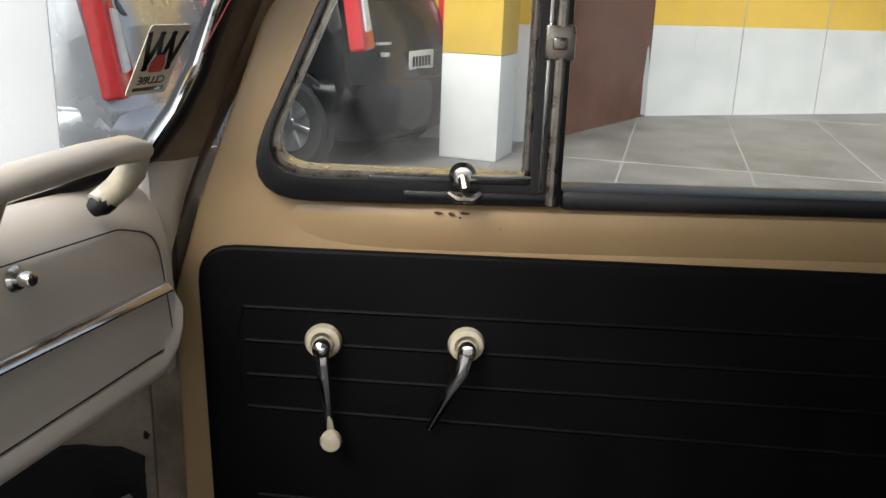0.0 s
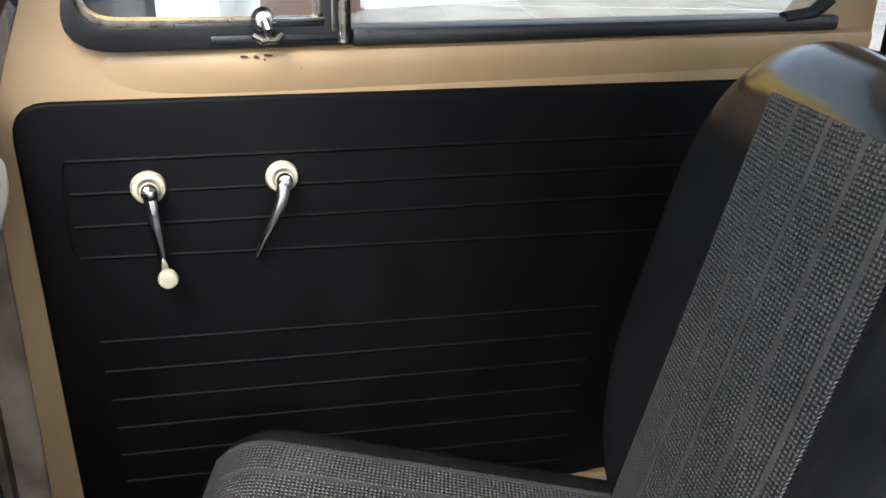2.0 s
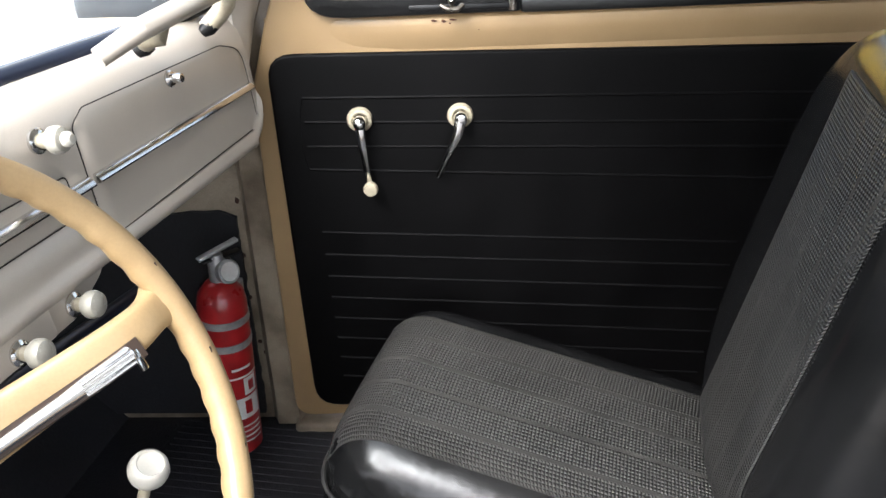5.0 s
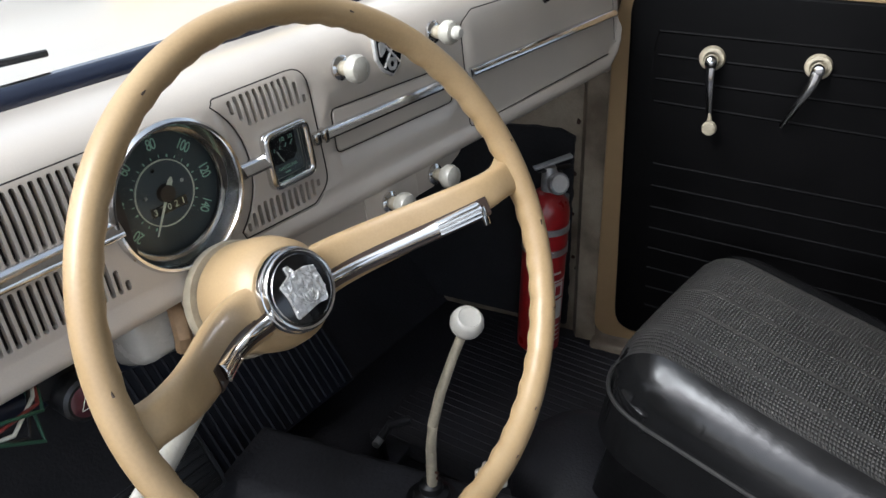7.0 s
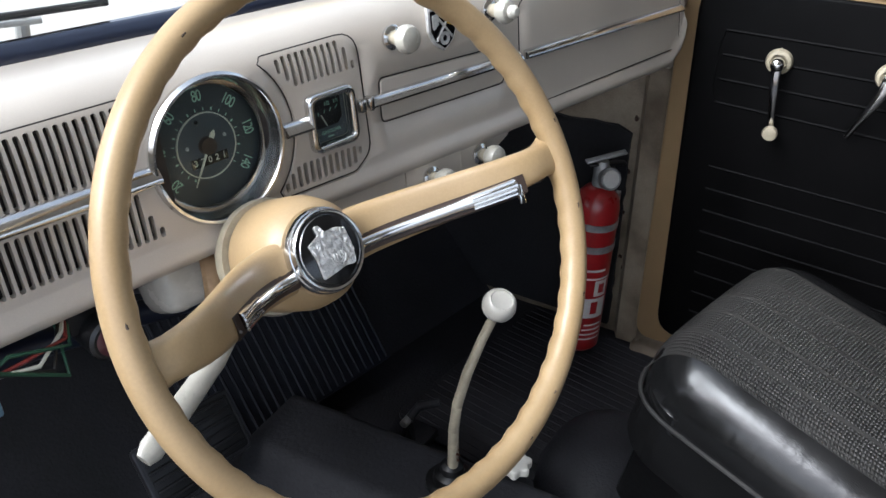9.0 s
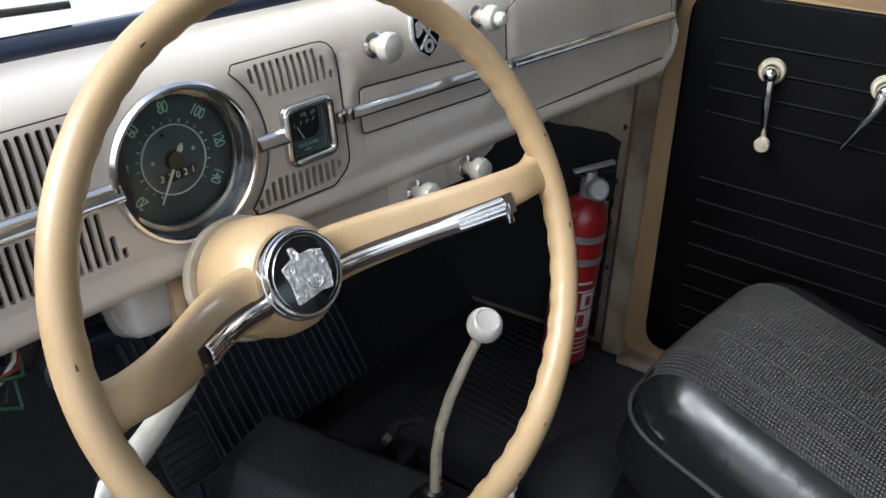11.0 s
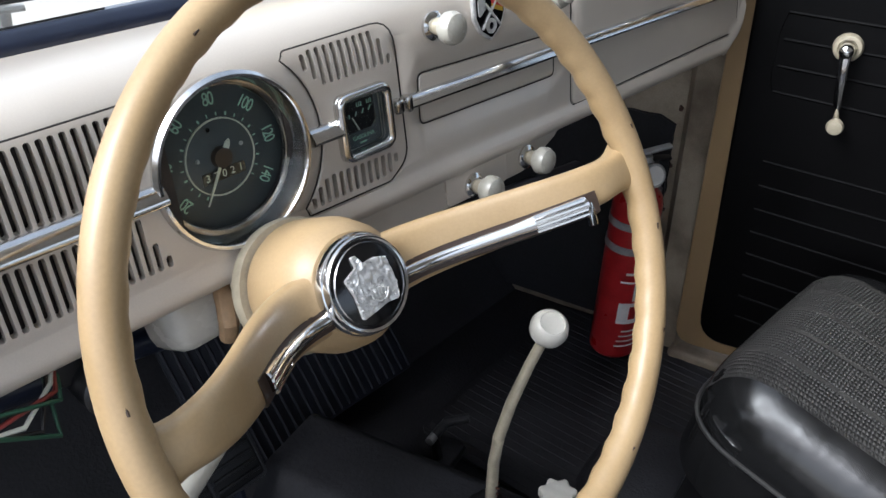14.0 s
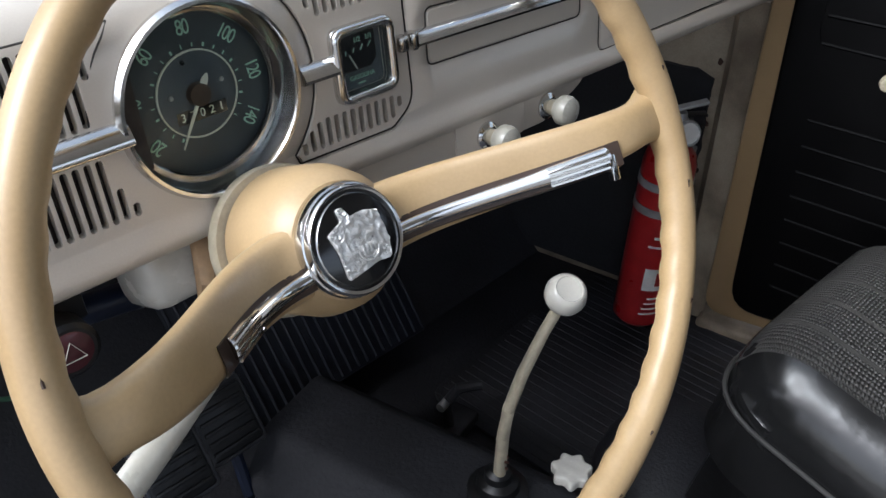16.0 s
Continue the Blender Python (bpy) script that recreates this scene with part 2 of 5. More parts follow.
def prism(outline, a, b, axis="y", bevel=0.0, segs=2):
    """The outline (in the plane across the axis) drawn out from a to b."""
    put = {"y": lambda p, d: (p[0], d, p[1]), "x": lambda p, d: (d, p[0], p[1]), "z": lambda p, d: (p[0], p[1], d)}[axis]
    bm = bmesh.new()
    lo = [bm.verts.new(put(p, a)) for p in outline]
    hi = [bm.verts.new(put(p, b)) for p in outline]
    n = len(outline)
    caps = [bm.faces.new(lo), bm.faces.new(hi)]
    for i in range(n):
        bm.faces.new((lo[i], lo[(i + 1) % n], hi[(i + 1) % n], hi[i]))
    bmesh.ops.recalc_face_normals(bm, faces=bm.faces)
    if bevel:
        es = list({e for f in caps for e in f.edges})
        bmesh.ops.bevel(bm, geom=es, offset=bevel, segments=segs, affect="EDGES", profile=0.5)
    return bm


def tube(points, radius, segs=10, closed=False, flat=1.0, up=(0, 0, 1)):
    """A round (or flattened) bar along points; radius is one number or one a point."""
    bm = bmesh.new()
    pts = [Vector(p) for p in points]
    n, rings = len(pts), []
    for i, p in enumerate(pts):
        if closed:
            d = pts[(i + 1) % n] - pts[i - 1]
        else:
            d = pts[min(i + 1, n - 1)] - pts[max(i - 1, 0)]
        d.normalize()
        side = d.cross(Vector(up))
        if side.length < 1e-4:
            side = d.cross(Vector((1, 0, 0)))
        side.normalize()
        top = side.cross(d)
        r = radius[i] if isinstance(radius, (list, tuple)) else radius
        rings.append([bm.verts.new(p + side * (r * math.cos(2 * math.pi * k / segs)) + top * (r * flat * math.sin(2 * math.pi * k / segs))) for k in range(segs)])
    for i in range(n if closed else n - 1):
        a, b = rings[i], rings[(i + 1) % n]
        for k in range(segs):
            bm.faces.new((a[k], a[(k + 1) % segs], b[(k + 1) % segs], b[k]))
    if not closed:
        bm.faces.new(rings[0]), bm.faces.new(rings[-1])
    return bm


def lathe(profile, segs=32):
    """(radius, height) turned about z."""
    bm = bmesh.new()
    rings = []
    for r, z in profile:
        if r < 1e-6:
            rings.append([bm.verts.new((0, 0, z))])
        else:
            rings.append([bm.verts.new((r * math.cos(2 * math.pi * k / segs), r * math.sin(2 * math.pi * k / segs), z)) for k in range(segs)])
    for a, b in zip(rings, rings[1:]):
        for k in range(segs):
            j = (k + 1) % segs
            if len(a) == 1 and len(b) == 1:
                continue
            if len(a) == 1:
                bm.faces.new((a[0], b[k], b[j]))
            elif len(b) == 1:
                bm.faces.new((a[k], a[j], b[0]))
            else:
                bm.faces.new((a[k], a[j], b[j], b[k]))
    shut = abs(profile[0][0] - profile[-1][0]) + abs(profile[0][1] - profile[-1][1]) < 1e-6
    if shut:
        bmesh.ops.remove_doubles(bm, verts=rings[0] + rings[-1], dist=1e-6)
    for ring in (rings[0], rings[-1]):
        if len(ring) > 1 and not shut:
            bm.faces.new(ring)
    bmesh.ops.recalc_face_normals(bm, faces=bm.faces)
    return bm


def loft(sections, closed=True, caps=True):
    """Rings of equally many points, skinned in order."""
    bm = bmesh.new()
    rings = [[bm.verts.new(p) for p in s] for s in sections]
    for a, b in zip(rings, rings[1:]):
        n = len(a)
        for k in range(n if closed else n - 1):
            bm.faces.new((a[k], a[(k + 1) % n], b[(k + 1) % n], b[k]))
    if caps and closed:
        bm.faces.new(rings[0]), bm.faces.new(rings[-1])
    bmesh.ops.recalc_face_normals(bm, faces=bm.faces)
    return bm


def join(*bms):
    out = bmesh.new()
    for b in bms:
        me = bpy.data.meshes.new("tmp")
        b.to_mesh(me)
        b.free()
        out.from_mesh(me)
        bpy.data.meshes.remove(me)
    return out


def moved(bm, m):
    bmesh.ops.transform(bm, matrix=m, verts=bm.verts)
    return bm


def cut(bm, cutters):
    """bm less each of the cutters, as a new bmesh."""
    def ob_of(b):
        me = bpy.data.meshes.new("cut")
        bmesh.ops.recalc_face_normals(b, faces=b.faces)
        b.to_mesh(me)
        b.free()
        return new("cut", me)
    base = ob_of(bm)
    tools = [ob_of(c) for c in cutters]
    for t in tools:
        md = base.modifiers.new("cut", "BOOLEAN")
        md.operation, md.object, md.solver = "DIFFERENCE", t, "EXACT"
    dg = bpy.context.evaluated_depsgraph_get()
    out = bmesh.new()
    me = bpy.data.meshes.new_from_object(base.evaluated_get(dg))
    out.from_mesh(me)
    bpy.data.meshes.remove(me)
    for o in (base, *tools):
        me = o.data
        bpy.data.objects.remove(o)
        bpy.data.meshes.remove(me)
    return out


def text(name, words, size, mat, parent, m, label="", depth=0.0002, space=1.0):
    """Raised letters, turned into a mesh."""
    cu = bpy.data.curves.new(name, "FONT")
    cu.body, cu.size, cu.align_x, cu.align_y, cu.extrude, cu.space_character = words, size, "CENTER", "CENTER", depth, space
    tmp = new(name, cu)
    me = bpy.data.meshes.new_from_object(tmp.evaluated_get(bpy.context.evaluated_depsgraph_get()))
    bpy.data.objects.remove(tmp)
    me.materials.clear()
    me.materials.append(mat)
    ob = new(name, me)
    ob.parent = parent
    ob.matrix_basis = m
    return tagged(ob, label)


def arc(cx, cy, r, a0, a1, n):
    return [(cx + r * math.cos(radians(a0 + (a1 - a0) * k / n)), cy + r * math.sin(radians(a0 + (a1 - a0) * k / n))) for k in range(n + 1)]


FACE_X = pose(0, 0, 0, 90, 0, 0)  # lathe axis turned to look along -y


# ---- garage ----
ground = solo("ground", block(-60, 60, -60, 60, -0.33, -0.13), FLOOR, "worn grey-brown garage floor with pale joints", "floor", "structure", smooth=0)
joint = bmesh.new()
for k in range(-8, 9):
    joint = join(joint, moved(block(-14, 14, -0.008, 0.008, -0.13, -0.126), pose(6.0, -2.0 + 0.98 * k, 0, 0, 0, -12)))
for k in range(-3, 4):
    joint = join(joint, moved(block(-0.006, 0.006, -9, 9, -0.13, -0.1265), pose(6.4 + 3.6 * k, -2.0, 0, 0, 0, -12)))
tagged(part("floor_joint", joint, GROUT, ground, "", None, 0), kind="stuff")


def wall_run(name, a, b, mats, split, top, label, thick=0.2):
    """A painted wall from a to b with a colour change at the height split."""
    d = Vector((b[0] - a[0], b[1] - a[1], 0))
    m = Matrix.Translation((a[0], a[1], -0.13)) @ Matrix.Rotation(math.atan2(d.y, d.x), 4, "Z")
    w = thing(name, label, "wall", m, kind="structure")
    part("lower_wall", block(0, d.length, 0, thick, 0, split), mats[0], w, smooth=0)
    part("upper_wall", block(0, d.length, 0.002, thick, split, top), mats[1], w, smooth=0)
    return w


wall_run("wall_brown", (7.34, -0.51), (9.44, -1.82), (WALLB, WALLB), 1.0, 3.0, "brown painted wall with flaking edges in the garage")
part("paint_scar", prism(rpoly([(0, 0.0), (0.13, 0.0), (0.1, 0.55), (0.03, 0.8), (-0.02, 0.4)], 0.03), 0, 0.004), WALLW, bpy.data.objects["wall_brown"], "pale flaked patch", pose(2.35, -0.006, 0.02))
white = wall_run("wall_white", (9.44, -1.82), (12.28, -9.3), (WALLW, WALLY), 0.98, 3.0, "white garage wall with a yellow upper band")
for k in range(1, 6):
    part("panel_joint", block(1.15 * k, 1.15 * k + 0.012, -0.004, 0.0, 0, 2.9), CONC, white, smooth=0)
for x, z in ((0.55, 0.72), (1.0, 0.6)):
    part("patch", prism(rpoly([(0, 0), (0.14, 0), (0.14, 0.2), (0, 0.2)], 0.02), -0.006, 0), WALLW, white, m=pose(x, 0, z))
wall_run("wall_far", (7.54, 9.0), (7.34, -0.51), (WALLW, WALLY), 1.0, 3.0, "white garage wall with a yellow upper band")
pm = pose(6.62, 0.02, -0.13, 0, 0, -17)
pil = thing("garage_pillar", "square concrete pillar painted white below and yellow above", "pillar", pm, kind="structure")
part("lower_shaft", block(-0.235, 0.235, -0.235, 0.235, 0, 0.80, 0.012), WALLW, pil)
part("upper_shaft", block(-0.235, 0.235, -0.235, 0.235, 0.80, 3.0, 0.012), WALLY, pil)
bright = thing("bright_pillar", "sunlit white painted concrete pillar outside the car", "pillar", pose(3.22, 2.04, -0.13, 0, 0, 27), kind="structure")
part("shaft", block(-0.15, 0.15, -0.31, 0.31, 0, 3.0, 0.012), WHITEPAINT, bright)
ceil = solo("ceiling", block(9.0, 20, -14, 14, 3.0, 3.2), CONC, "plain concrete garage ceiling", "ceiling", "structure", smooth=0)


def hatchback(name, label, paint, m, lamp_z, plate, axle):
    """A parked hatchback whose tail looks along -y; origin on the floor under the middle of its tail."""
    car = thing(name, label, "car", m)
    prof = [(0.10, 0.22), (0.02, 0.30), (0.0, 0.62), (0.04, 0.72), (0.10, 1.02), (0.22, 1.32), (0.42, 1.50), (1.9, 1.52), (2.7, 1.08), (3.7, 0.92), (3.85, 0.6), (3.8, 0.22)]
    o = rpoly(prof, 0.06, 4)
    secs = []
    for x, inset, low in ((-0.82, 0.20, 0.07), (-0.79, 0.12, 0.03), (-0.70, 0.06, 0.01), (-0.45, 0.015, 0.0), (0.0, 0.0, 0.0), (0.45, 0.015, 0.0), (0.70, 0.06, 0.01), (0.79, 0.12, 0.03), (0.82, 0.20, 0.07)):
        secs.append([(x * (1 - 0.16 * max(0, z - 1.0) / 0.5), y + inset * (1 if y < 1.9 else -1), z - low * (z > 0.9)) for y, z in o])
    part("body", loft(secs), paint, car)
    for s in (-1, 1):
        for y in (axle, axle + 2.5):
            w = part("wheel", lathe([(0.19, -0.1), (0.29, -0.1), (0.31, -0.07), (0.31, 0.07), (0.29, 0.1), (0.19, 0.1), (0.19, -0.1)], 32), TYRE, car, "", pose(s * 0.77, y, 0.31, 0, 90 * s, 0))
            part("wheel_arch", lathe([(0, 0), (0.36, 0), (0.37, 0.006), (0.35, 0.012), (0, 0.012)], 32), RUBBER, car, "dark wheel arch", pose(s * 0.815, y, 0.33, 0, 90 * s, 0))
            rim = lathe([(0.19, 0.07), (0.2, 0.09), (0.185, 0.095), (0.175, 0.06), (0, 0.055)], 32)
            for k in range(7):
                rim = join(rim, moved(block(0.03, 0.18, -0.022, 0.022, 0.055, 0.085, 0.006), pose(0, 0, 0, 0, 0, 360 / 7 * k)))
            part("rim", join(rim, lathe([(0.05, 0.05), (0.05, 0.095), (0, 0.1)], 16)), ALLOY, w, "silver alloy rim")
        lo = rpoly([(0, 0), (0.16, 0.02), (0.15, 0.2), (0.07, 0.55), (0.0, 0.6)], 0.03)
        lamp = part("tail_lamp", prism([(s * (0.80 - a), b) for a, b in lo], -0.005, 0.11, "y", 0.01), TAILRED, car, "red tail lamp with a clear middle", pose(0, 0.045, lamp_z, -9, 0, 0))
        part("clear_lens", prism([(s * (0.76 - a), b) for a, b in rpoly([(0, 0.12), (0.07, 0.14), (0.05, 0.42), (0.0, 0.44)], 0.02)], -0.022, 0.05, "y", 0.004), LAMPW, lamp)
    bump = [(-0.84, 0.42), (-0.82, 0.16), (-0.72, 0.03), (-0.45, -0.035), (0.0, -0.05), (0.45, -0.035), (0.72, 0.03), (0.82, 0.16), (0.84, 0.42)]
    part("bumper", loft([[(x * k, y + (1 - k) * 0.9, z) for x, y in bump + [(0.0, 0.45)]] for z, k in ((0.22, 0.95), (0.27, 0.985), (0.36, 1.0), (0.52, 1.0), (0.60, 0.985), (0.63, 0.95))]), paint, car, smooth=60)
    part("rear_window", prism(rpoly([(-0.58, 0), (0.58, 0), (0.50, 0.36), (-0.50, 0.36)], 0.06), -0.01, 0.02, "y", 0.004), CARGLASS, car, "dark rear window", pose(0, 0.155, 1.06, -26, 0, 0))
    part("side_window", prism(rpoly([(0.5, 1.05), (2.3, 1.05), (1.8, 1.42), (0.62, 1.42)], 0.06), -0.775, 0.775, "x", 0.004), CARGLASS, car, "dark side windows")
    if plate:
        pl = part("number_plate", prism(rpoly([(-0.2, -0.07), (0.2, -0.07), (0.2, 0.07), (-0.2, 0.07)], 0.012), -0.012, 0.0, "y", 0.003), PAPER, car, "white plate with dark bars", pose(0.05, 0.040, 0.745))
        for k in range(6):
            part("plate_bar", block(-0.16 + k * 0.052, -0.125 + k * 0.052, -0.016, -0.011, -0.045, 0.03), CARBLACK, pl, smooth=0)
        part("badge", block(-0.55, -0.38, 0.062, 0.1, 0.87, 0.89, 0.004), LAMPW, car, "bright badge strip")
        part("badge", block(-0.50, -0.43, 0.046, 0.1, 0.79, 0.82, 0.004), LAMPW, car, "bright badge strip")
    return car


hatchback("black_hatchback", "glossy black hatchback parked beside the pillar", CARBLACK, pose(6.34, 0.45, -0.13, 0, 0, -22), 0.84, True, 0.62)
hatchback("silver_hatchback", "silver grey hatchback parked beyond the windscreen", CARGREY, pose(4.73, 1.60, -0.13, 0, 0, -6), 0.68, False, 0.72)

# ---- car body round the seats ----
body = thing("car_body", "beige painted old saloon body shell around the seats", "car body", kind="structure")
part("floor_pan", block(-0.68, 0.66, -1.3, 0.86, 0.22, 0.275, 0.004), MAT, body, "dark rubber-covered floor")
tun = [(-0.10, 0.27), (-0.085, 0.38), (-0.045, 0.425), (0.045, 0.425), (0.085, 0.38), (0.10, 0.27)]
part("centre_tunnel", prism(rpoly(tun, 0.02), -1.0, 0.55, "y"), CARPET, body, "black carpeted tunnel", pose(0.075, 0.0, 0, 0, 0, 3))
fw = part("toe_board", moved(block(-0.68, 0.66, -0.01, 0.01, -0.05, 0.42), pose(0.0, 0.70, 0.30, -38, 0, -10)), CARPET, body, "black carpeted toe board")
part("firewall", block(-0.70, 0.66, 0.93, 0.96, 0.3, 0.80), CARPET, body)
part("kick_panel", block(0.635, 0.66, 0.255, 0.95, 0.27, 0.9, 0.003), GRIMY, body, "grimy cream kick panel with rust stains")
ragged = [(0.322 + 0.0035 * noise.noise(Vector((0.0, z * 60, 1.0))), z) for z in [0.29 + 0.008 * k for k in range(45)]]
ragged += [(0.345 + 0.02 * k, 0.652 - 0.0009 * k + 0.004 * noise.noise(Vector((k * 0.9, 0.0, 4.0)))) for k in range(30)] + [(0.93, 0.29)]
part("kick_carpet", prism(ragged, 0.627, 0.634, "x"), CARPET, body, "ragged black carpet patch")
part("door_post", prism([(0.598, 0.262), (0.612, 0.262), (0.612, 0.30), (0.650, 0.32), (0.66, 0.262), (0.66, 0.24)], 0.28, 0.96, "z"), GRIMY, body, "grimy cream door post")
part("sill", block(0.59, 0.68, -1.0, 0.27, 0.20, 0.296, 0.008, 3), GRIMY, body, "worn cream door sill")
part("sill", block(-0.72, -0.62, -1.0, 0.4, 0.20, 0.315, 0.012, 3), GRIMY, body, "worn cream door sill")
for k in range(9):
    part("rust_spot", prism(rpoly([(random.uniform(-0.004, 0.0), 0), (0.004, 0.002), (0.003, random.uniform(0.005, 0.012)), (-0.003, 0.006)], 0.002, 3), 0.6335, 0.6345, "x"), RUST, body, m=pose(0, random.uniform(0.285, 0.325), random.uniform(0.3, 0.7)))
ro = [(-0.60, 1.31), (-0.5, 1.385), (-0.3, 1.425), (0, 1.44), (0.3, 1.425), (0.5, 1.385), (0.60, 1.31)]
part("roof", prism(ro + [(x, z + 0.03) for x, z in reversed(ro)], -1.35, 0.10, "y"), LINER, body, "pale roof lining")
part("rear_wall", cut(block(-0.62, 0.62, -1.4, -1.35, 0.25, 1.44), [prism(rpoly([(-0.48, 0.98), (0.48, 0.98), (0.42, 1.32), (-0.42, 1.32)], 0.06), -1.5, -1.2)]), LINER, body, "pale rear wall with a window opening")
for x in (0.64, -0.64):
    part("rear_side", cut(block(x - 0.02, x + 0.02, -1.35, -0.77, 0.28, 1.36), [prism(rpoly([(-1.22, 0.97), (-0.83, 0.97), (-0.86, 1.26), (-1.12, 1.26)], 0.05), -0.8, 0.8, "x")]), VINYL, body, "rear side with a window opening")
part("rear_seat", block(-0.55, 0.55, -1.3, -0.85, 0.28, 0.62, 0.05, 3), SEATVINYL, body, "black rear bench")
part("kick_panel", block(-0.70, -0.67, 0.35, 0.95, 0.27, 0.95, 0.003), GRIMY, body)

# windscreen corner and pillar; the outline runs up along the pillar
PB, PT = Vector((0.575, 0.275, 0.965)), Vector((0.46, 0.02, 1.37))
pil_pts = [Vector((0.610, 0.285, 0.90)), Vector((0.610, 0.265, 0.95)), Vector((0.607, 0.215, 1.04)), Vector((0.592, 0.150, 1.15)), Vector((0.545, 0.07, 1.29)), Vector((0.49, 0.03, 1.38))]
# pillar and upper trim are coloured dark brown because they stand in shade
part("a_pillar", tube(pil_pts, [0.024, 0.022, 0.019, 0.018, 0.020, 0.028], 14), SHADEPAINT, body, "windscreen pillar with its shade put into a brown colour")
secs = []
for z, lx, ly, rx, ry in ((0.78, 0.545, 0.255, 0.580, 0.264), (0.88, 0.545, 0.258, 0.580, 0.260), (0.93, 0.545, 0.262, 0.582, 0.246), (0.965, 0.548, 0.264, 0.583, 0.233), (0.99, 0.558, 0.256, 0.584, 0.222), (1.05, 0.561, 0.226, 0.585, 0.196), (1.10, 0.556, 0.196, 0.584, 0.172), (1.20, 0.535, 0.130, 0.572, 0.128), (1.32, 0.49, 0.06, 0.55, 0.075)):
    secs.append([(lx, ly, z), ((lx + rx) / 2 - 0.004, (ly + ry) / 2 - 0.005, z), (rx, ry, z), (rx + 0.034, ry + 0.026, z), (lx + (0.008 if z < 0.95 else 0.030), ly + (0.045 if z < 0.95 else 0.012), z)])
part("pillar_panel", loft(secs[:4]), CREAM, body, "cream panel rising from the dash into the pillar", smooth=60)
part("pillar_trim", loft(secs[3:]), SHADEPAINT, body, "windscreen pillar trim with its shade put into a dark brown colour", smooth=60)
part("a_pillar", tube([(-0.70, 0.52, 0.90), (-0.69, 0.46, 1.05), (-0.60, 0.2, 1.36)], 0.03, 10), BEIGE, body, "beige windscreen pillar")

# ---- passenger door ----
door = thing("passenger_door", "beige car door with black vinyl trim, shut", "car door", pose(0.6, 0, 0, 0, 0, 4))
outer = rpoly([(0.262, 0.32), (0.262, 0.84), (0.236, 0.925), (0.172, 1.095), (0.085, 1.30), (0.0, 1.34), (-0.62, 1.34), (-0.74, 1.25), (-0.76, 0.32)], [0.03, 0.05, 0.05, 0.05, 0.05, 0.05, 0.08, 0.08, 0.03])
hole = rpoly([(0.199, 0.936), (0.044, 1.275), (-0.60, 1.285), (-0.672, 0.936)], [0.045, 0.04, 0.06, 0.05], 7)
part("door_shell", cut(prism(outer, 0.0, 0.05, "x", 0.004), [prism(hole, -0.05, 0.1, "x")]), BEIGE, door, "beige painted door frame")
led = [(0.002, 0.882), (-0.0005, 0.888), (-0.0035, 0.897), (-0.0062, 0.908), (-0.0072, 0.917), (-0.0055, 0.925), (0.000, 0.930), (0.02, 0.931), (0.02, 0.884)]
ledge = loft([[(x * s + (1 - s) * 0.004, y, z) for x, z in led] for y, s in ((0.236, 0.0), (0.20, 0.1), (0.16, 0.35), (0.12, 0.65), (0.07, 0.9), (0.0, 1), (-0.1, 1), (-0.4, 1), (-0.74, 1))])
part("window_ledge", ledge, BEIGE, door, "rounded beige ledge with chipped paint")
for y, z, w, h in ((0.024, 0.9225, 0.010, 0.0016), (0.014, 0.9215, 0.007, 0.0024), (0.000, 0.9230, 0.012, 0.0014), (0.008, 0.9190, 0.004, 0.001), (-0.026, 0.910, 0.0015, 0.0012)):
    part("paint_chip", prism(rpoly([(0, 0), (w * 0.5, -h * 0.6), (w, h * 0.4), (w * 0.6, h)], 0.0006, 2), -0.0080, -0.0050, "x"), RUST, door, m=pose(0, y, z))
trim = part("trim_panel", prism(rpoly([(0.228, 0.344), (0.239, 0.889), (-0.73, 0.871), (-0.73, 0.344)], [0.04, 0.034, 0.01, 0.03]), -0.009, 0.001, "x", 0.004, 3), VINYL, door, "black embossed vinyl trim panel")
for z, drop in ((0.833, 0.012), (0.801, 0.016), (0.768, 0.018), (0.736, 0.027)):
    part("rib", tube([(-0.0085, 0.198, z), (-0.0085, -0.1, z - drop * 0.72), (-0.0085, -0.52, z - drop * 1.74)], 0.0021, 6), VINYL, trim)
part("rib", tube([(-0.0085, 0.199, 0.833), (-0.0085, 0.203, 0.815), (-0.0085, 0.204, 0.78), (-0.0085, 0.203, 0.748), (-0.0085, 0.198, 0.736)], 0.0011, 6), VINYL, trim)
for k in range(8):
    z = 0.643 - 0.0346 * k
    part("rib", tube([(-0.0085, 0.191 - 0.0012 * k, z), (-0.0085, -0.385 + 0.005 * k, z - 0.044 - 0.0028 * k)], 0.0021, 6), VINYL, trim)


def rosette(parent, y, z):
    r = part("rosette", lathe([(0, 0), (0.0160, 0), (0.0168, 0.003), (0.0150, 0.008), (0.011, 0.0095), (0.009, 0.006), (0, 0.006)], 28), IVORY_OLD, parent, "aged ivory escutcheon", pose(-0.009, y, z, 0, -90, 0))
    return r


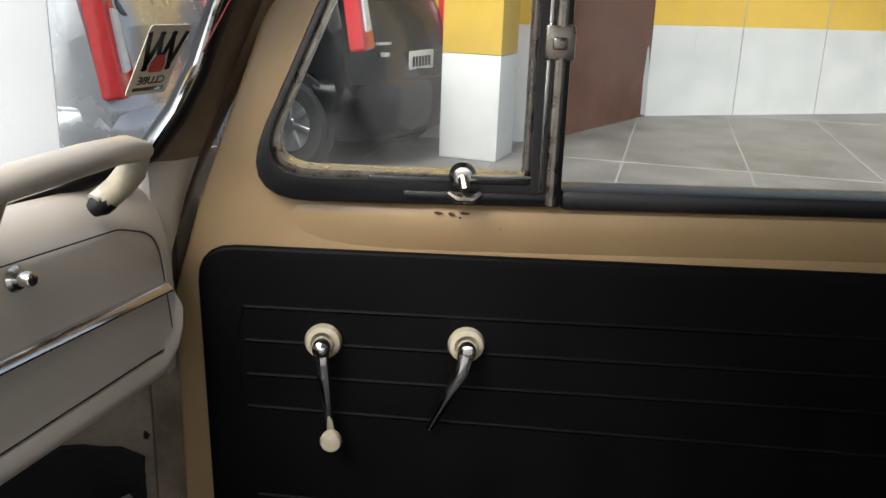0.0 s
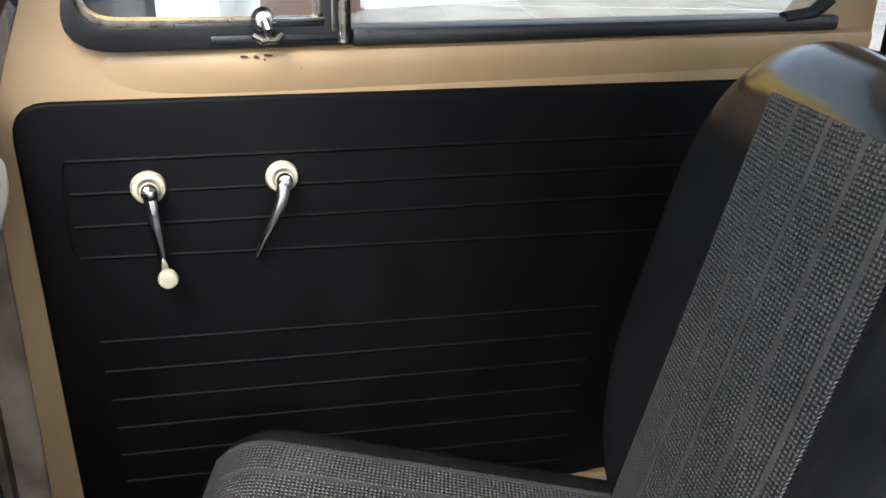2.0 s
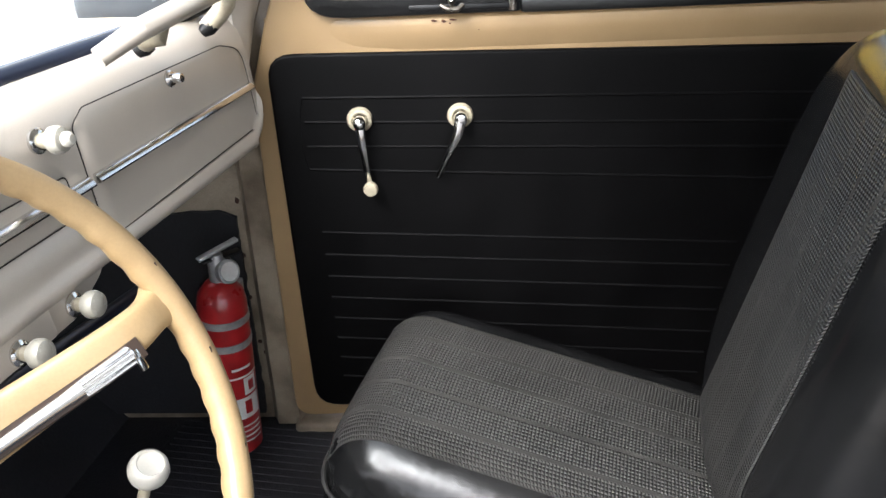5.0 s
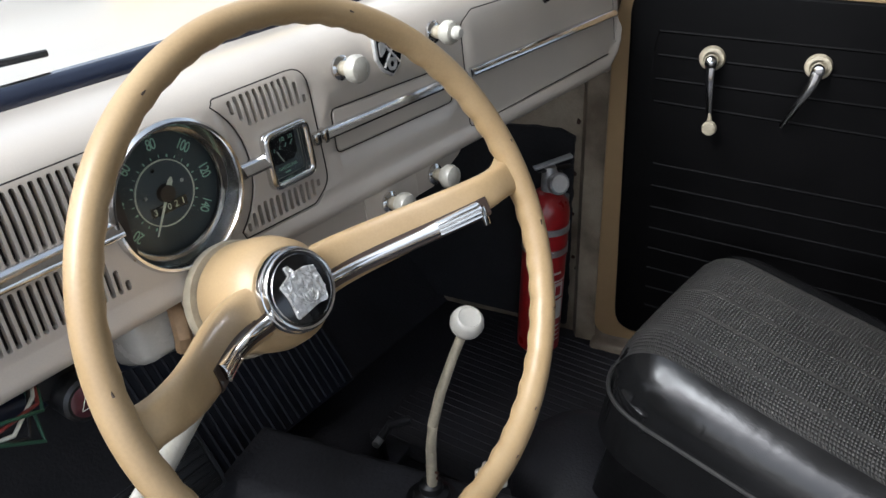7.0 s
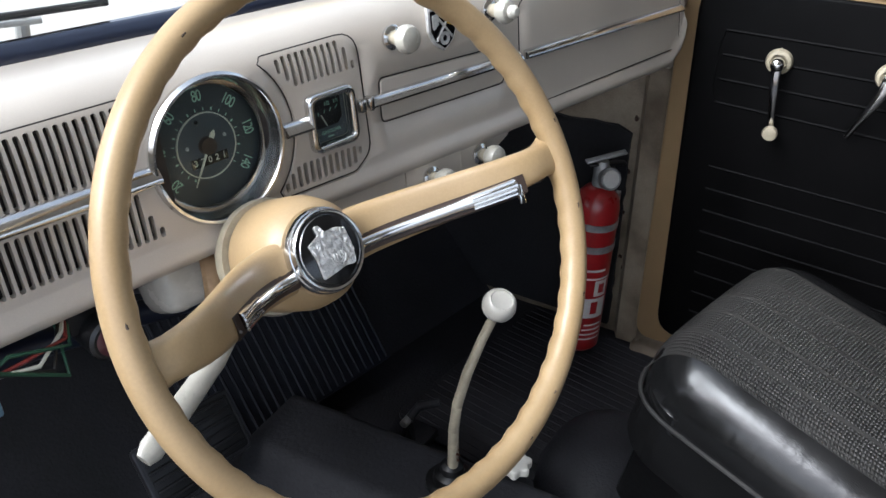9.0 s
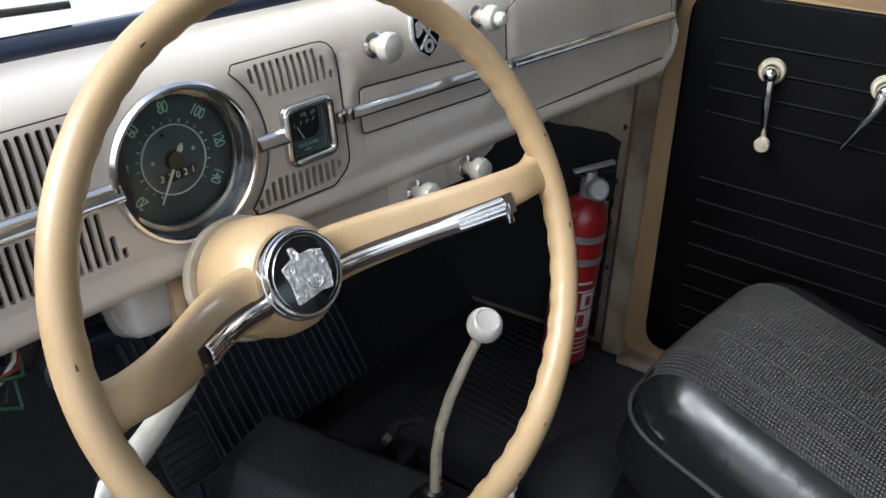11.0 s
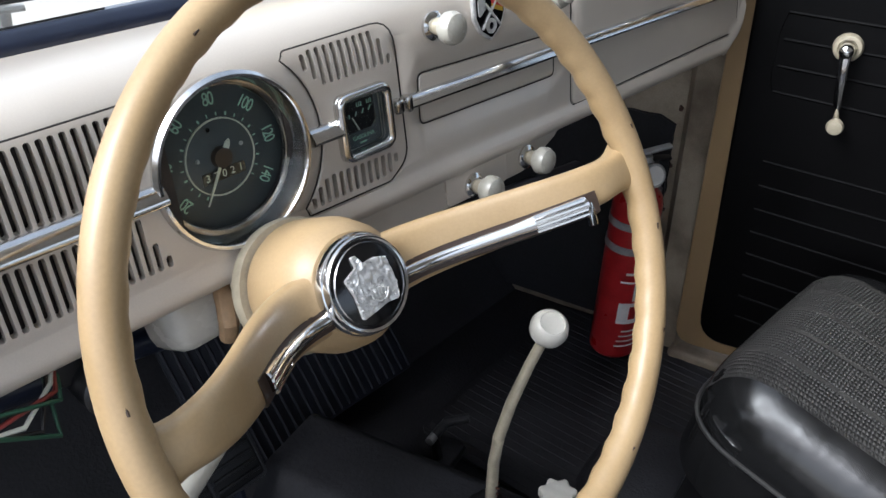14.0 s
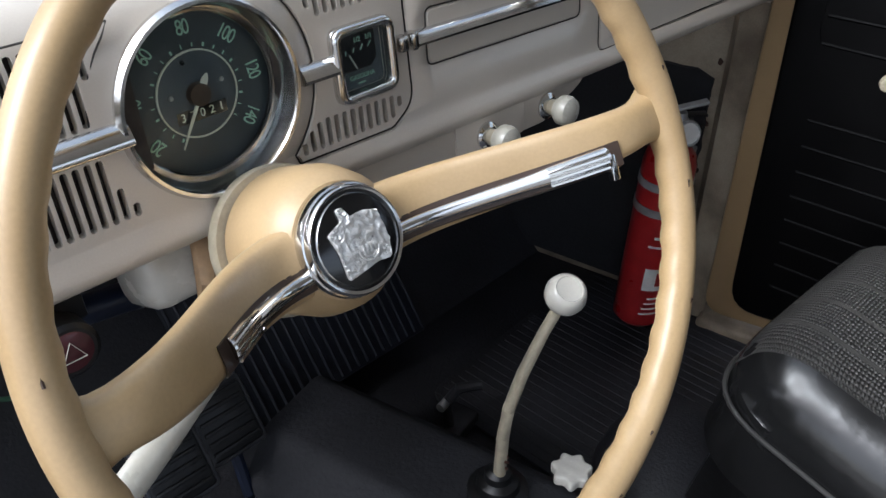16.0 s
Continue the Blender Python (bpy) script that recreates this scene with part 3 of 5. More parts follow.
win = part("window_winder", lathe([(0, 0), (0.0085, 0), (0.009, 0.014), (0.0075, 0.022), (0.004, 0.025), (0, 0.0255)], 20), CHROME, door, "chrome window winder with ivory knob", pose(-0.012, 0.128, 0.803, 0, -90, 0))
rosette(door, 0.128, 0.803)
part("winder_arm", tube([(-0.030, 0.128, 0.803), (-0.033, 0.127, 0.788), (-0.027, 0.124, 0.748), (-0.020, 0.121, 0.718)], [0.0068, 0.0062, 0.0046, 0.0044], 10, False, 0.6, (1, 0, 0)), CHROME, door, "slim chrome arm")
part("winder_knob", lathe([(0, 0), (0.005, 0.0), (0.0088, 0.007), (0.0100, 0.013), (0.0085, 0.017), (0, 0.0185)], 20), IVORY_OLD, door, "ivory knob", pose(-0.020, 0.1195, 0.7145, 0, -90, 0))
part("handle_boss", lathe([(0, 0), (0.0085, 0), (0.009, 0.014), (0.0075, 0.021), (0, 0.024)], 20), CHROME, door, "chrome release handle boss", pose(-0.012, 0.0, 0.803, 0, -90, 0))
rosette(door, 0.0, 0.803)
part("release_handle", tube([(-0.030, 0.0, 0.805), (-0.034, 0.004, 0.788), (-0.028, 0.016, 0.757), (-0.020, 0.031, 0.722)], [0.0075, 0.0072, 0.0052, 0.0034], 10, False, 0.55, (1, 0, 0)), CHROME, door, "tapered chrome release handle")

# quarter light and window
v_out = rpoly([(0.205, 0.930), (0.047, 1.28), (-0.07, 1.28), (-0.07, 0.931)], [0.045, 0.03, 0.004, 0.004], 7)
v_in = rpoly([(0.188, 0.952), (0.050, 1.262), (-0.048, 1.262), (-0.048, 0.950)], [0.035, 0.02, 0.004, 0.004], 7)
part("vent_seal", cut(prism(v_out, -0.012, 0.03, "x", 0.004, 2), [prism(v_in, -0.05, 0.1, "x")]), RUBBER, door, "perished black rubber seal")
v_o2 = rpoly([(0.193, 0.948), (0.053, 1.266), (-0.050, 1.266), (-0.050, 0.946)], [0.036, 0.02, 0.004, 0.004], 7)
v_i2 = rpoly([(0.180, 0.958), (0.047, 1.255), (-0.044, 1.255), (-0.044, 0.956)], [0.03, 0.02, 0.004, 0.004], 7)
part("vent_frame", cut(prism(v_o2, -0.004, 0.022, "x", 0.002), [prism(v_i2, -0.05, 0.1, "x")]), DULL, door, "worn chrome quarter light frame")
pane = part("vent_pane", prism(v_i2, 0.008, 0.012, "x"), GLASS, door, "hazy quarter light glass")
pane.visible_shadow = False
part("lower_rail", block(-0.008, 0.0, -0.048, 0.09, 0.947, 0.955, 0.002), RUBBER, door)
part("lower_rail", block(-0.014, -0.006, -0.07, 0.06, 0.935, 0.944, 0.003), RUBBER, door)
part("divider_post", block(-0.010, 0.03, -0.0755, -0.060, 0.931, 1.28, 0.003), RUBBER, door, "black divider post")
part("divider_strip", tube([(-0.012, -0.0655, 0.934), (-0.012, -0.0655, 1.28)], 0.0048, 10), DULL, door, "polished strip on the post")
part("divider_strip", tube([(-0.010, -0.0565, 0.945), (-0.010, -0.0565, 1.28)], 0.0026, 8), CHROME, door)
part("hinge_clip", block(-0.017, -0.004, -0.077, -0.052, 1.055, 1.084, 0.003), DULL, door, "steel clip on the post")
part("hinge_clip", block(-0.021, -0.014, -0.070, -0.058, 1.064, 1.074, 0.002), DULL, door)
latch = part("vent_catch", lathe([(0, 0), (0.011, 0), (0.0115, 0.004), (0.008, 0.009), (0, 0.011)], 20), CHROME, door, "chrome quarter light catch", pose(-0.010, 0.010, 0.958, 0, -90, 0))
part("catch_lever", tube([(-0.022, 0.010, 0.958), (-0.026, 0.008, 0.950), (-0.026, 0.008, 0.938)], [0.0045, 0.005, 0.0035], 10), DULL, door)
part("catch_wing", tube([(-0.024, 0.022, 0.945), (-0.026, 0.014, 0.940), (-0.026, 0.001, 0.940), (-0.024, -0.006, 0.945)], [0.0028, 0.0036, 0.0036, 0.0028], 8), DULL, door)
part("catch_rod", tube([(-0.018, 0.004, 0.957), (-0.014, -0.02, 0.956), (-0.012, -0.048, 0.957)], [0.003, 0.0024, 0.002], 8), CHROME, door, "thin chrome rod")
part("window_seal", block(-0.012, 0.03, -0.68, -0.0755, 0.929, 0.947, 0.005, 2), RUBBER, door, "black rubber window seal")
part("window_seal", tube([(-0.004, -0.60, 0.943), (-0.004, -0.640, 0.948), (-0.004, -0.664, 0.965), (-0.004, -0.668, 1.0), (-0.004, -0.61, 1.27), (-0.004, -0.1, 1.277)], 0.009, 8), RUBBER, door)
pane = part("window_pane", prism(rpoly([(-0.068, 0.94), (-0.068, 1.28), (-0.6, 1.28), (-0.668, 0.94)], 0.01), 0.012, 0.016, "x"), GLASS, door, "dusty side window glass")
pane.visible_shadow = False

# ---- dashboard ----
DM = pose(-0.057, 0.378, 0.887, 0, 0, -12)
FM = DM @ pose(0, 0, 0, -7)
dash = thing("dashboard", "cream painted steel dashboard with chrome strip and slotted grilles", "dashboard", FM)
SC = (-0.0665, 0.003)  # middle of the speedometer


def sag(u):
    return -0.03 * max(u, 0)


def reach(u):
    return max(0.035, min(0.165, 0.03 + (0.62 - u) * 0.145))


secs = []
for u in [-0.50, -0.49] + [-0.47 + 0.03 * k for k in range(36)] + [0.590, 0.603, 0.612, 0.616]:
    d, e = reach(u), sag(u)
    rise = 0.012 if u > 0.3 else 0.012 * max(0, u) / 0.3
    lift = 0.0 if u < 0.59 else {0.590: 0.006, 0.603: 0.014, 0.612: 0.026, 0.616: 0.04}[u]
    pts = [(0.016, -0.066 + lift), (0.015, -0.071 + lift), (0.011, -0.0748 + lift), (0.006, -0.0763 + lift), (0.001, -0.0755 + lift), (-0.0028, -0.073 + lift), (-0.0048, -0.0695 + lift), (-0.0050, -0.066 + lift), (-0.0036, -0.0615 + lift), (-0.0014, -0.057 + lift), (-0.0002, -0.053 + lift), (0, -0.048 + lift * 0.8),
           (0, -0.02), (0, 0.01), (0, 0.035), (0.0015, 0.049), (0.005, 0.058 + rise * 0.4), (0.012, 0.066 + rise * 0.7), (0.022, 0.0715 + rise), (min(0.045, d * 0.7), 0.075 + rise), (d * 0.85, 0.074 + rise), (d, 0.068 + rise),
           (d, 0.055), (0.02, 0.048), (0.007, 0.03), (0.0065, 0.0), (0.0065, -0.03), (0.0065, -0.05 + lift * 0.8), (0.010, -0.06 + lift)]
    secs.append([(u, y, z + e) for y, z in pts])
panel = loft(secs)


def slot(u, lo, hi, w=0.0020):
    return prism(rpoly([(u - w, lo), (u + w, lo), (u + w, hi), (u - w, hi)], w * 0.95, 3), -0.02, 0.02)


slots = []
for i in range(12):
    u = -0.001 + 0.0066 * i
    hi = {0: 0.054, 10: 0.049, 11: 0.037}.get(i, 0.0555)
    lo = {0: 0.043, 1: 0.036, 11: 0.030}.get(i, 0.0305)
    slots.append(slot(u, lo, hi))
for i in range(13):
    u = -0.012 + 0.0066 * i
    hi = {0: -0.044, 1: -0.0375, 2: -0.0335, 12: -0.037}.get(i, -0.0315 - 0.0003 * i)
    lo = {12: -0.044, 11: -0.0505}.get(i, -0.0515)
    slots.append(slot(u, lo, hi))
for i in range(44):
    u = -0.118 - 0.0064 * i
    du = abs(u - SC[0])
    ring = math.sqrt(max(0, 0.071 ** 2 - du * du))
    if du > 0.058:
        slots.append(slot(u, max(0.0085, SC[1] + ring), 0.0535 - (0.005 if i == 0 else 0)))
    hi = min(-0.0085, SC[1] - ring)
    if hi > -0.044 + 0.002:
        slots.append(slot(u, -0.046, hi))


def groove(pts, r=0.0018):
    return tube([(u, 0.0, z) for u, z in pts], r, 6, True, 1.0, (0, 1, 0))


arc_r = [(SC[0] + 0.070 * math.cos(radians(a)), SC[1] + 0.070 * math.sin(radians(a))) for a in range(-48, 53, 8)]
g_right = rpoly([(-0.018, 0.0605), (0.079, 0.0605), (0.080, -0.045), (0.060, -0.0575), (-0.018, -0.0555)], [0.003, 0.022, 0.02, 0.01, 0.003], 5) + arc_r
arc_l = [(SC[0] + 0.070 * math.cos(radians(a)), SC[1] + 0.070 * math.sin(radians(a))) for a in range(136, 225, 8)]
g_left = [(-0.1125, 0.0585)] + arc_l + [(-0.114, -0.0515), (-0.46, -0.0515), (-0.46, 0.0585)]
lid = rpoly([(0.286, -0.0665), (0.605, -0.0665 - 0.006), (0.606, 0.022), (0.560, 0.0375), (0.31, 0.0505), (0.290, 0.040)], [0.006, 0.02, 0.03, 0.05, 0.012, 0.01], 5)
lid = [(u, max(z, -0.0600 + sag(u)) if z < -0.05 else z) for u, z in lid]
rec = rpoly([(0.098, 0.0145), (0.263, 0.006), (0.262, -0.031), (0.096, -0.0245)], 0.006, 4)
cutters = [join(*slots), groove(g_right), groove(g_left), groove(lid, 0.0019), groove(rec, 0.0018),
           moved(lathe([(0, -0.05), (0.053, -0.05), (0.053, 0.05), (0, 0.05)], 40), pose(SC[0], 0, SC[1]) @ FACE_X),
           prism(rpoly([(0.0215, -0.023), (0.0595, -0.023), (0.0595, 0.015), (0.0215, 0.015)], 0.006), -0.03, 0.03)]
for pts in (g_right, g_left, lid, rec):
    part("seam", tube([(u, 0.0008, z) for u, z in pts], 0.0006, 5, True, 1.0, (0, 1, 0)), DARKHOLE, dash, "dark seam line")
part("dash_panel", cut(panel, cutters), CREAM, dash, "cream painted pressed panel", smooth=62)
part("grille_mesh", join(block(-0.020, 0.078, 0.0075, 0.009, -0.056, 0.060), block(-0.48, -0.106, 0.0075, 0.009, -0.052, 0.060)), DARKHOLE, dash, "dark gauze behind the slots", smooth=0)


def strip(pts, name="chrome_strip", h=0.0048):
    s = []
    for u, z in pts:
        s.append([(u, y, z + q * h) for y, q in ((0.001, -1.1), (-0.0045, -1.05), (-0.0075, -0.8), (-0.0078, -0.45), (-0.0062, 0.05), (-0.0040, 0.6), (-0.0015, 1.0), (0.001, 1.1))])
    part(name, loft(s), CHROME, dash, "bright chrome trim strip")


strip([(0.083, -0.0025), (0.2, -0.0065), (0.286, -0.0096)])
strip([(0.294, -0.0099), (0.45, -0.016), (0.59, -0.0222), (0.604, -0.0228)], h=0.0042)
strip([(-0.118, 0.001), (-0.25, 0.002), (-0.46, 0.002)], h=0.0065)
part("strip_boss", join(block(0.068, 0.076, -0.007, 0.001, -0.0075, 0.0035, 0.002), block(0.078, 0.084, -0.008, 0.001, -0.0085, 0.0045, 0.002)), CHROME, dash, "chrome strip end")
strip([(-0.008, -0.0010), (0.010, -0.0014), (0.0175, -0.0016)], "strip_boss", 0.0056)

# speedometer
sp = thing("speedometer", "round chrome-rimmed speedometer with green numerals", "gauge", FM @ pose(SC[0], 0, SC[1]) @ FACE_X)
part("bezel", lathe([(0.0570, -0.001), (0.0575, 0.003), (0.0555, 0.0062), (0.0535, 0.0062), (0.0522, 0.004), (0.0500, -0.006), (0.0485, -0.011), (0.0472, -0.0095), (0.0458, -0.012), (0.0525, -0.016), (0.0570, -0.001)], 64), CHROME, sp, "deep chrome bezel")
part("dial", lathe([(0, -0.0165), (0.0475, -0.0165), (0.0475, -0.020), (0, -0.020)], 48), DIAL, sp, "dark green-grey dial")
part("inner_dial", lathe([(0, -0.0160), (0.0250, -0.0160), (0.0250, -0.0168), (0, -0.0168)], 40), DIALIN, sp)
part("dial_ring", lathe([(0.0247, -0.0165), (0.0247, -0.0152), (0.0256, -0.0152), (0.0256, -0.0165), (0.0247, -0.0165)], 48), PALE, sp, "pale ring")
for k in range(21):
    a = radians(90 + 147 - 14 * k)
    part("tick", moved(block(0.0270, 0.0292, -0.0003 - 0.0003 * (k % 3 == 0), 0.0003 + 0.0003 * (k % 3 == 0), -0.0163, -0.0158), Matrix.Rotation(a, 4, "Z")), DIGIT, sp, smooth=0)
for n in range(7):
    a = radians(90 - (-126 + 42 * n))
    text("numeral", str(20 + 20 * n), 0.0122, DIGIT, sp, Matrix.Translation((0.0380 * math.cos(a), 0.0380 * math.sin(a), -0.0160)) @ Matrix.Rotation(a - math.pi / 2, 4, "Z") @ Matrix.Diagonal((0.74, 1, 1, 1)), "green numeral", 0.0002, 0.85)
a = radians(90 + 148)
part("needle", moved(prism([(0.006, -0.0011), (0.0330, -0.0004), (0.0330, 0.0004), (0.006, 0.0011)], -0.0135, -0.0128, "z"), Matrix.Rotation(a, 4, "Z")), PALE, sp, "pale pointer", smooth=0)
part("needle_tail", moved(prism(rpoly([(-0.0135, 0), (-0.010, -0.0020), (-0.004, -0.0022), (-0.004, 0.0022), (-0.010, 0.0020)], 0.0008, 3), -0.0135, -0.0128, "z"), Matrix.Rotation(a, 4, "Z")), PALE, sp, smooth=0)
part("pivot", lathe([(0, -0.012), (0.0065, -0.012), (0.0072, -0.016), (0, -0.016)], 24), BROWN, sp, "brown hub")
part("odometer", block(-0.0158, 0.0162, -0.0150, -0.0075, -0.0162, -0.0157), BLACKGLOSS, sp, "black odometer window", smooth=0)
for k, d in enumerate("37021"):
    text("odometer_digit", d, 0.0070, PALE, sp, pose(-0.0122 + 0.0062 * k, -0.0112, -0.0154), "pale counter digit", 0.0001)
for q in ((-0.0165, 0.002), (0.0165, 0.004), (-0.005, 0.0195)):
    part("screw", lathe([(0, -0.0148), (0.0012, -0.015), (0.0016, -0.016), (0, -0.016)], 10), BAND if q[1] < 0.01 else BLACKGLOSS, sp, m=pose(q[0], q[1], 0))
g = part("lens", lathe([(0, -0.0085), (0.0475, -0.0105), (0.0475, -0.0115), (0, -0.0095)], 40), LENS, sp, "clear dial glass")
g.visible_shadow = False

# fuel gauge
fg = thing("fuel_gauge", "small square chrome-rimmed fuel gauge", "gauge", FM @ pose(0.0405, 0, -0.004))
fo = rpoly([(-0.0245, -0.0245), (0.0245, -0.0245), (0.0245, 0.0245), (-0.0245, 0.0245)], 0.008, 6)
fi = rpoly([(-0.0185, -0.0185), (0.0185, -0.0185), (0.0185, 0.0185), (-0.0185, 0.0185)], 0.005, 6)
fmid = rpoly([(-0.0217, -0.0217), (0.0217, -0.0217), (0.0217, 0.0217), (-0.0217, 0.0217)], 0.0068, 6)
part("bezel", join(cut(prism(fo, -0.004, 0.002, "y", 0.002, 3), [prism(fi, -0.05, 0.05)]), tube([(u, -0.0042, z) for u, z in fmid], 0.0034, 12, True, 1.0, (0, 1, 0))), CHROME, fg, "rounded chrome rim")
part("gauge_face", prism(fi, 0.003, 0.006), DIALIN, fg, "grey-green face", smooth=0)
part("gauge_window", prism(rpoly([(-0.0135, -0.0065), (0.0085, -0.0065), (0.0135, -0.0015), (0.0135, 0.0175), (-0.0135, 0.0175)], 0.001, 2), 0.0018, 0.004), BLACKGLOSS, fg, "black scale window", smooth=0)
part("needle", tube([(-0.0035, 0.0010, -0.0055), (-0.0085, 0.0010, 0.0045)], 0.0005, 6), PALE, fg)
text("scale_mark", "1/2", 0.0046, DIGIT, fg, pose(-0.001, 0.0014, 0.0125, 90, 0, 0))
text("scale_mark", "1/1", 0.0046, DIGIT, fg, pose(0.0085, 0.0014, 0.0125, 90, 0, 0))
for k in range(4):
    part("tick", tube([(-0.011 + 0.006 * k, 0.0014, 0.0045 + 0.0006 * k), (-0.0105 + 0.0068 * k, 0.0014, 0.0075 + 0.0006 * k)], 0.00035, 5), DIGIT, fg)
text("gauge_word", "GASOLINA", 0.0042, DIGIT, fg, pose(0.001, 0.0026, -0.0115, 90, 0, 0))
part("maker_bar", block(-0.003, 0.003, 0.0024, 0.003, -0.0162, -0.0152), DIGIT, fg, smooth=0)
g = part("lens", prism(fi, -0.001, 0.0), LENS, fg)
g.visible_shadow = False


# pull knobs
def pull_knob(u, z, y=0.0, size=1.0, label="ivory pull knob with a chrome collar", cap=False, dx=0.0):
    k = thing("pull_knob", label, "knob", FM @ pose(u, y, z + sag(u) * 0) @ FACE_X @ pose(0, 0, 0, 0, dx, 0), "dash knobs")
    part("collar", lathe([(0, 0), (0.0105, 0), (0.0108, 0.003), (0.008, 0.0055), (0.006, 0.006), (0, 0.006)], 24), CHROME, k, "chrome collar")
    part("stem", lathe([(0, 0.004), (0.0062, 0.004), (0.0065, 0.009), (0.0085, 0.015), (0.0085, 0.017), (0, 0.017)], 20), IVORY_OLD, k)
    part("knob_head", lathe([(0, 0.014), (0.0095 * size, 0.014), (0.0118 * size, 0.017), (0.0122 * size, 0.022), (0.0105 * size, 0.0262), (0.006 * size, 0.0282), (0, 0.0287)], 28), KNOB, k, "ivory knob")
    if cap:
        part("button", lathe([(0, 0.027), (0.0062, 0.027), (0.0065, 0.032), (0.004, 0.035), (0, 0.0355)], 20), IVORY, k, "small ivory push button")
    return k


pull_knob(0.117, 0.046)
pull_knob(0.245, 0.044, cap=True, size=0.95, label="ivory wiper knob with a push button")

# lower panel with two more knobs
lp = part("lower_panel", prism(rpoly([(-0.02, -0.064), (0.285, -0.066), (0.262, -0.088), (0.215, -0.106), (0.05, -0.103), (0.0, -0.08)], [0.0, 0.0, 0.02, 0.02, 0.02, 0.02], 5), 0.000, 0.012, "y", 0.003), CREAM, dash, "cream lower panel under the dash")
part("panel_cover", prism(rpoly([(0.1145, -0.0735), (0.189, -0.0755), (0.189, -0.104), (0.1145, -0.1015)], 0.005), -0.0020, 0.0005, "y", 0.0007), CREAM, dash, "plain cover plate")
pull_knob(0.146, -0.0925, -0.001, label="ivory pull knob below the dash")
pull_knob(0.218, -0.0925, 0.001, label="ivory pull knob below the dash")

# glove lid lock
lk = thing("glove_lock", "chrome glove box lock button", "lock", FM @ pose(0.4475, 0, 0.0335) @ FACE_X)
part("lock_base", lathe([(0, 0), (0.0085, 0), (0.009, 0.002), (0.007, 0.0045), (0, 0.005)], 24), CHROME, lk)
part("lock_button", lathe([(0, 0.004), (0.0045, 0.004), (0.0055, 0.012), (0.0045, 0.015), (0, 0.0155)], 20), CHROME, lk)
part("key_slot", block(-0.0005, 0.0005, -0.003, 0.003, 0.0150, 0.0158), BLACKGLOSS, lk, smooth=0)

# shield badge
bd = thing("shield_badge", "black and silver shield badge with a small flag", "badge", FM @ pose(0.179, 0, 0.046))
sh = rpoly([(-0.0185, 0.022), (0.0185, 0.022), (0.0185, -0.006), (0.012, -0.018), (0, -0.026), (-0.012, -0.018), (-0.0185, -0.006)], [0.002, 0.002, 0.006, 0.006, 0.003, 0.006, 0.006], 4)
part("badge_plate", prism(sh, -0.003, 0.001, "y", 0.001), SILVER, bd, "silver badge rim")
part("badge_field", prism([(x * 0.86, z * 0.88 - 0.0005) for x, z in sh if True], -0.0034, -0.0028), BLACKGLOSS, bd, "black enamel field", smooth=0)
part("badge_head", block(-0.0165, 0.0165, -0.0040, -0.0030, 0.0125, 0.0205), SILVER, bd, smooth=0)
text("badge_word", "GERMANY", 0.0066, BLACKGLOSS, bd, pose(0, -0.0041, 0.0162, 90, 0, 0), "", 0.0002, 0.85)
for s in (-1, 1):
    part("badge_bar", tube([(s * 0.0105, -0.004, -0.015), (-s * 0.006, -0.004, 0.004)], 0.0011, 6), SILVER, bd)
part("badge_wing", prism(rpoly([(-0.014, -0.006), (-0.006, 0.0), (-0.006, 0.010), (-0.014, 0.008)], 0.002), -0.0042, -0.0034), SILVER, bd)
part("badge_flag", prism([(0.002, 0.003), (0.014, -0.002), (0.014, 0.002), (0.002, 0.0065)], -0.0042, -0.0034), FLAGRED, bd, smooth=0)
part("badge_flag", prism([(0.002, -0.0005), (0.014, -0.0055), (0.014, -0.002), (0.002, 0.003)], -0.0042, -0.0034), FLAGGOLD, bd, smooth=0)
part("badge_gear", lathe([(0.003, 0), (0.003, 0.001), (0.006, 0.001), (0.006, 0), (0.003, 0)], 14), SILVER, bd, m=pose(0.0, -0.0034, -0.014) @ FACE_X)

# grab handle at the passenger's end
gh = thing("grab_handle", "ribbed cream plastic grab handle on the dash", "handle", FM @ pose(-0.034, 0, 0.003))
part("grip", tube([(0.566, -0.004, 0.064), (0.584, -0.012, 0.072), (0.593, -0.022, 0.084), (0.588, -0.031, 0.094), (0.568, -0.036, 0.0985), (0.52, -0.040, 0.1000), (0.46, -0.042, 0.099), (0.40, -0.038, 0.096), (0.37, -0.012, 0.082)], [0.006, 0.0085, 0.0105, 0.0122, 0.0132, 0.0135, 0.0135, 0.0135, 0.012], 14, False, 0.75), CREAM, gh, "cream ribbed grip")
for k in range(5):
    part("grip_rib", tube([(0.555, -0.036 - 0.0115 * math.cos(0.5 * k - 1.0), 0.0985 + 0.0095 * math.sin(0.5 * k - 1.0)), (0.42, -0.040 - 0.0115 * math.cos(0.5 * k - 1.0), 0.0965 + 0.0095 * math.sin(0.5 * k - 1.0))], 0.0006, 5), CREAM, gh)
for gx, tx, up in ((0.588, 0.574, 0.0), (0.446, 0.450, 0.012)):
    leg = part("handle_leg", tube([(gx, -0.030, 0.092), (gx - 0.004, -0.027, 0.080), (gx - 0.010, -0.018, 0.070 + up), (tx, -0.008, 0.062 + up)], [0.0105, 0.0105, 0.0100, 0.0092], 12), IVORY_OLD, gh, "worn ribbed cream handle leg")
    part("leg_tip", tube([(tx + 0.001, -0.009, 0.0628 + up), (tx - 0.002, -0.004, 0.0585 + up), (tx - 0.004, 0.002, 0.055 + up)], [0.0098, 0.0092, 0.0060], 12), RUBBER, leg, "dark rubber foot")

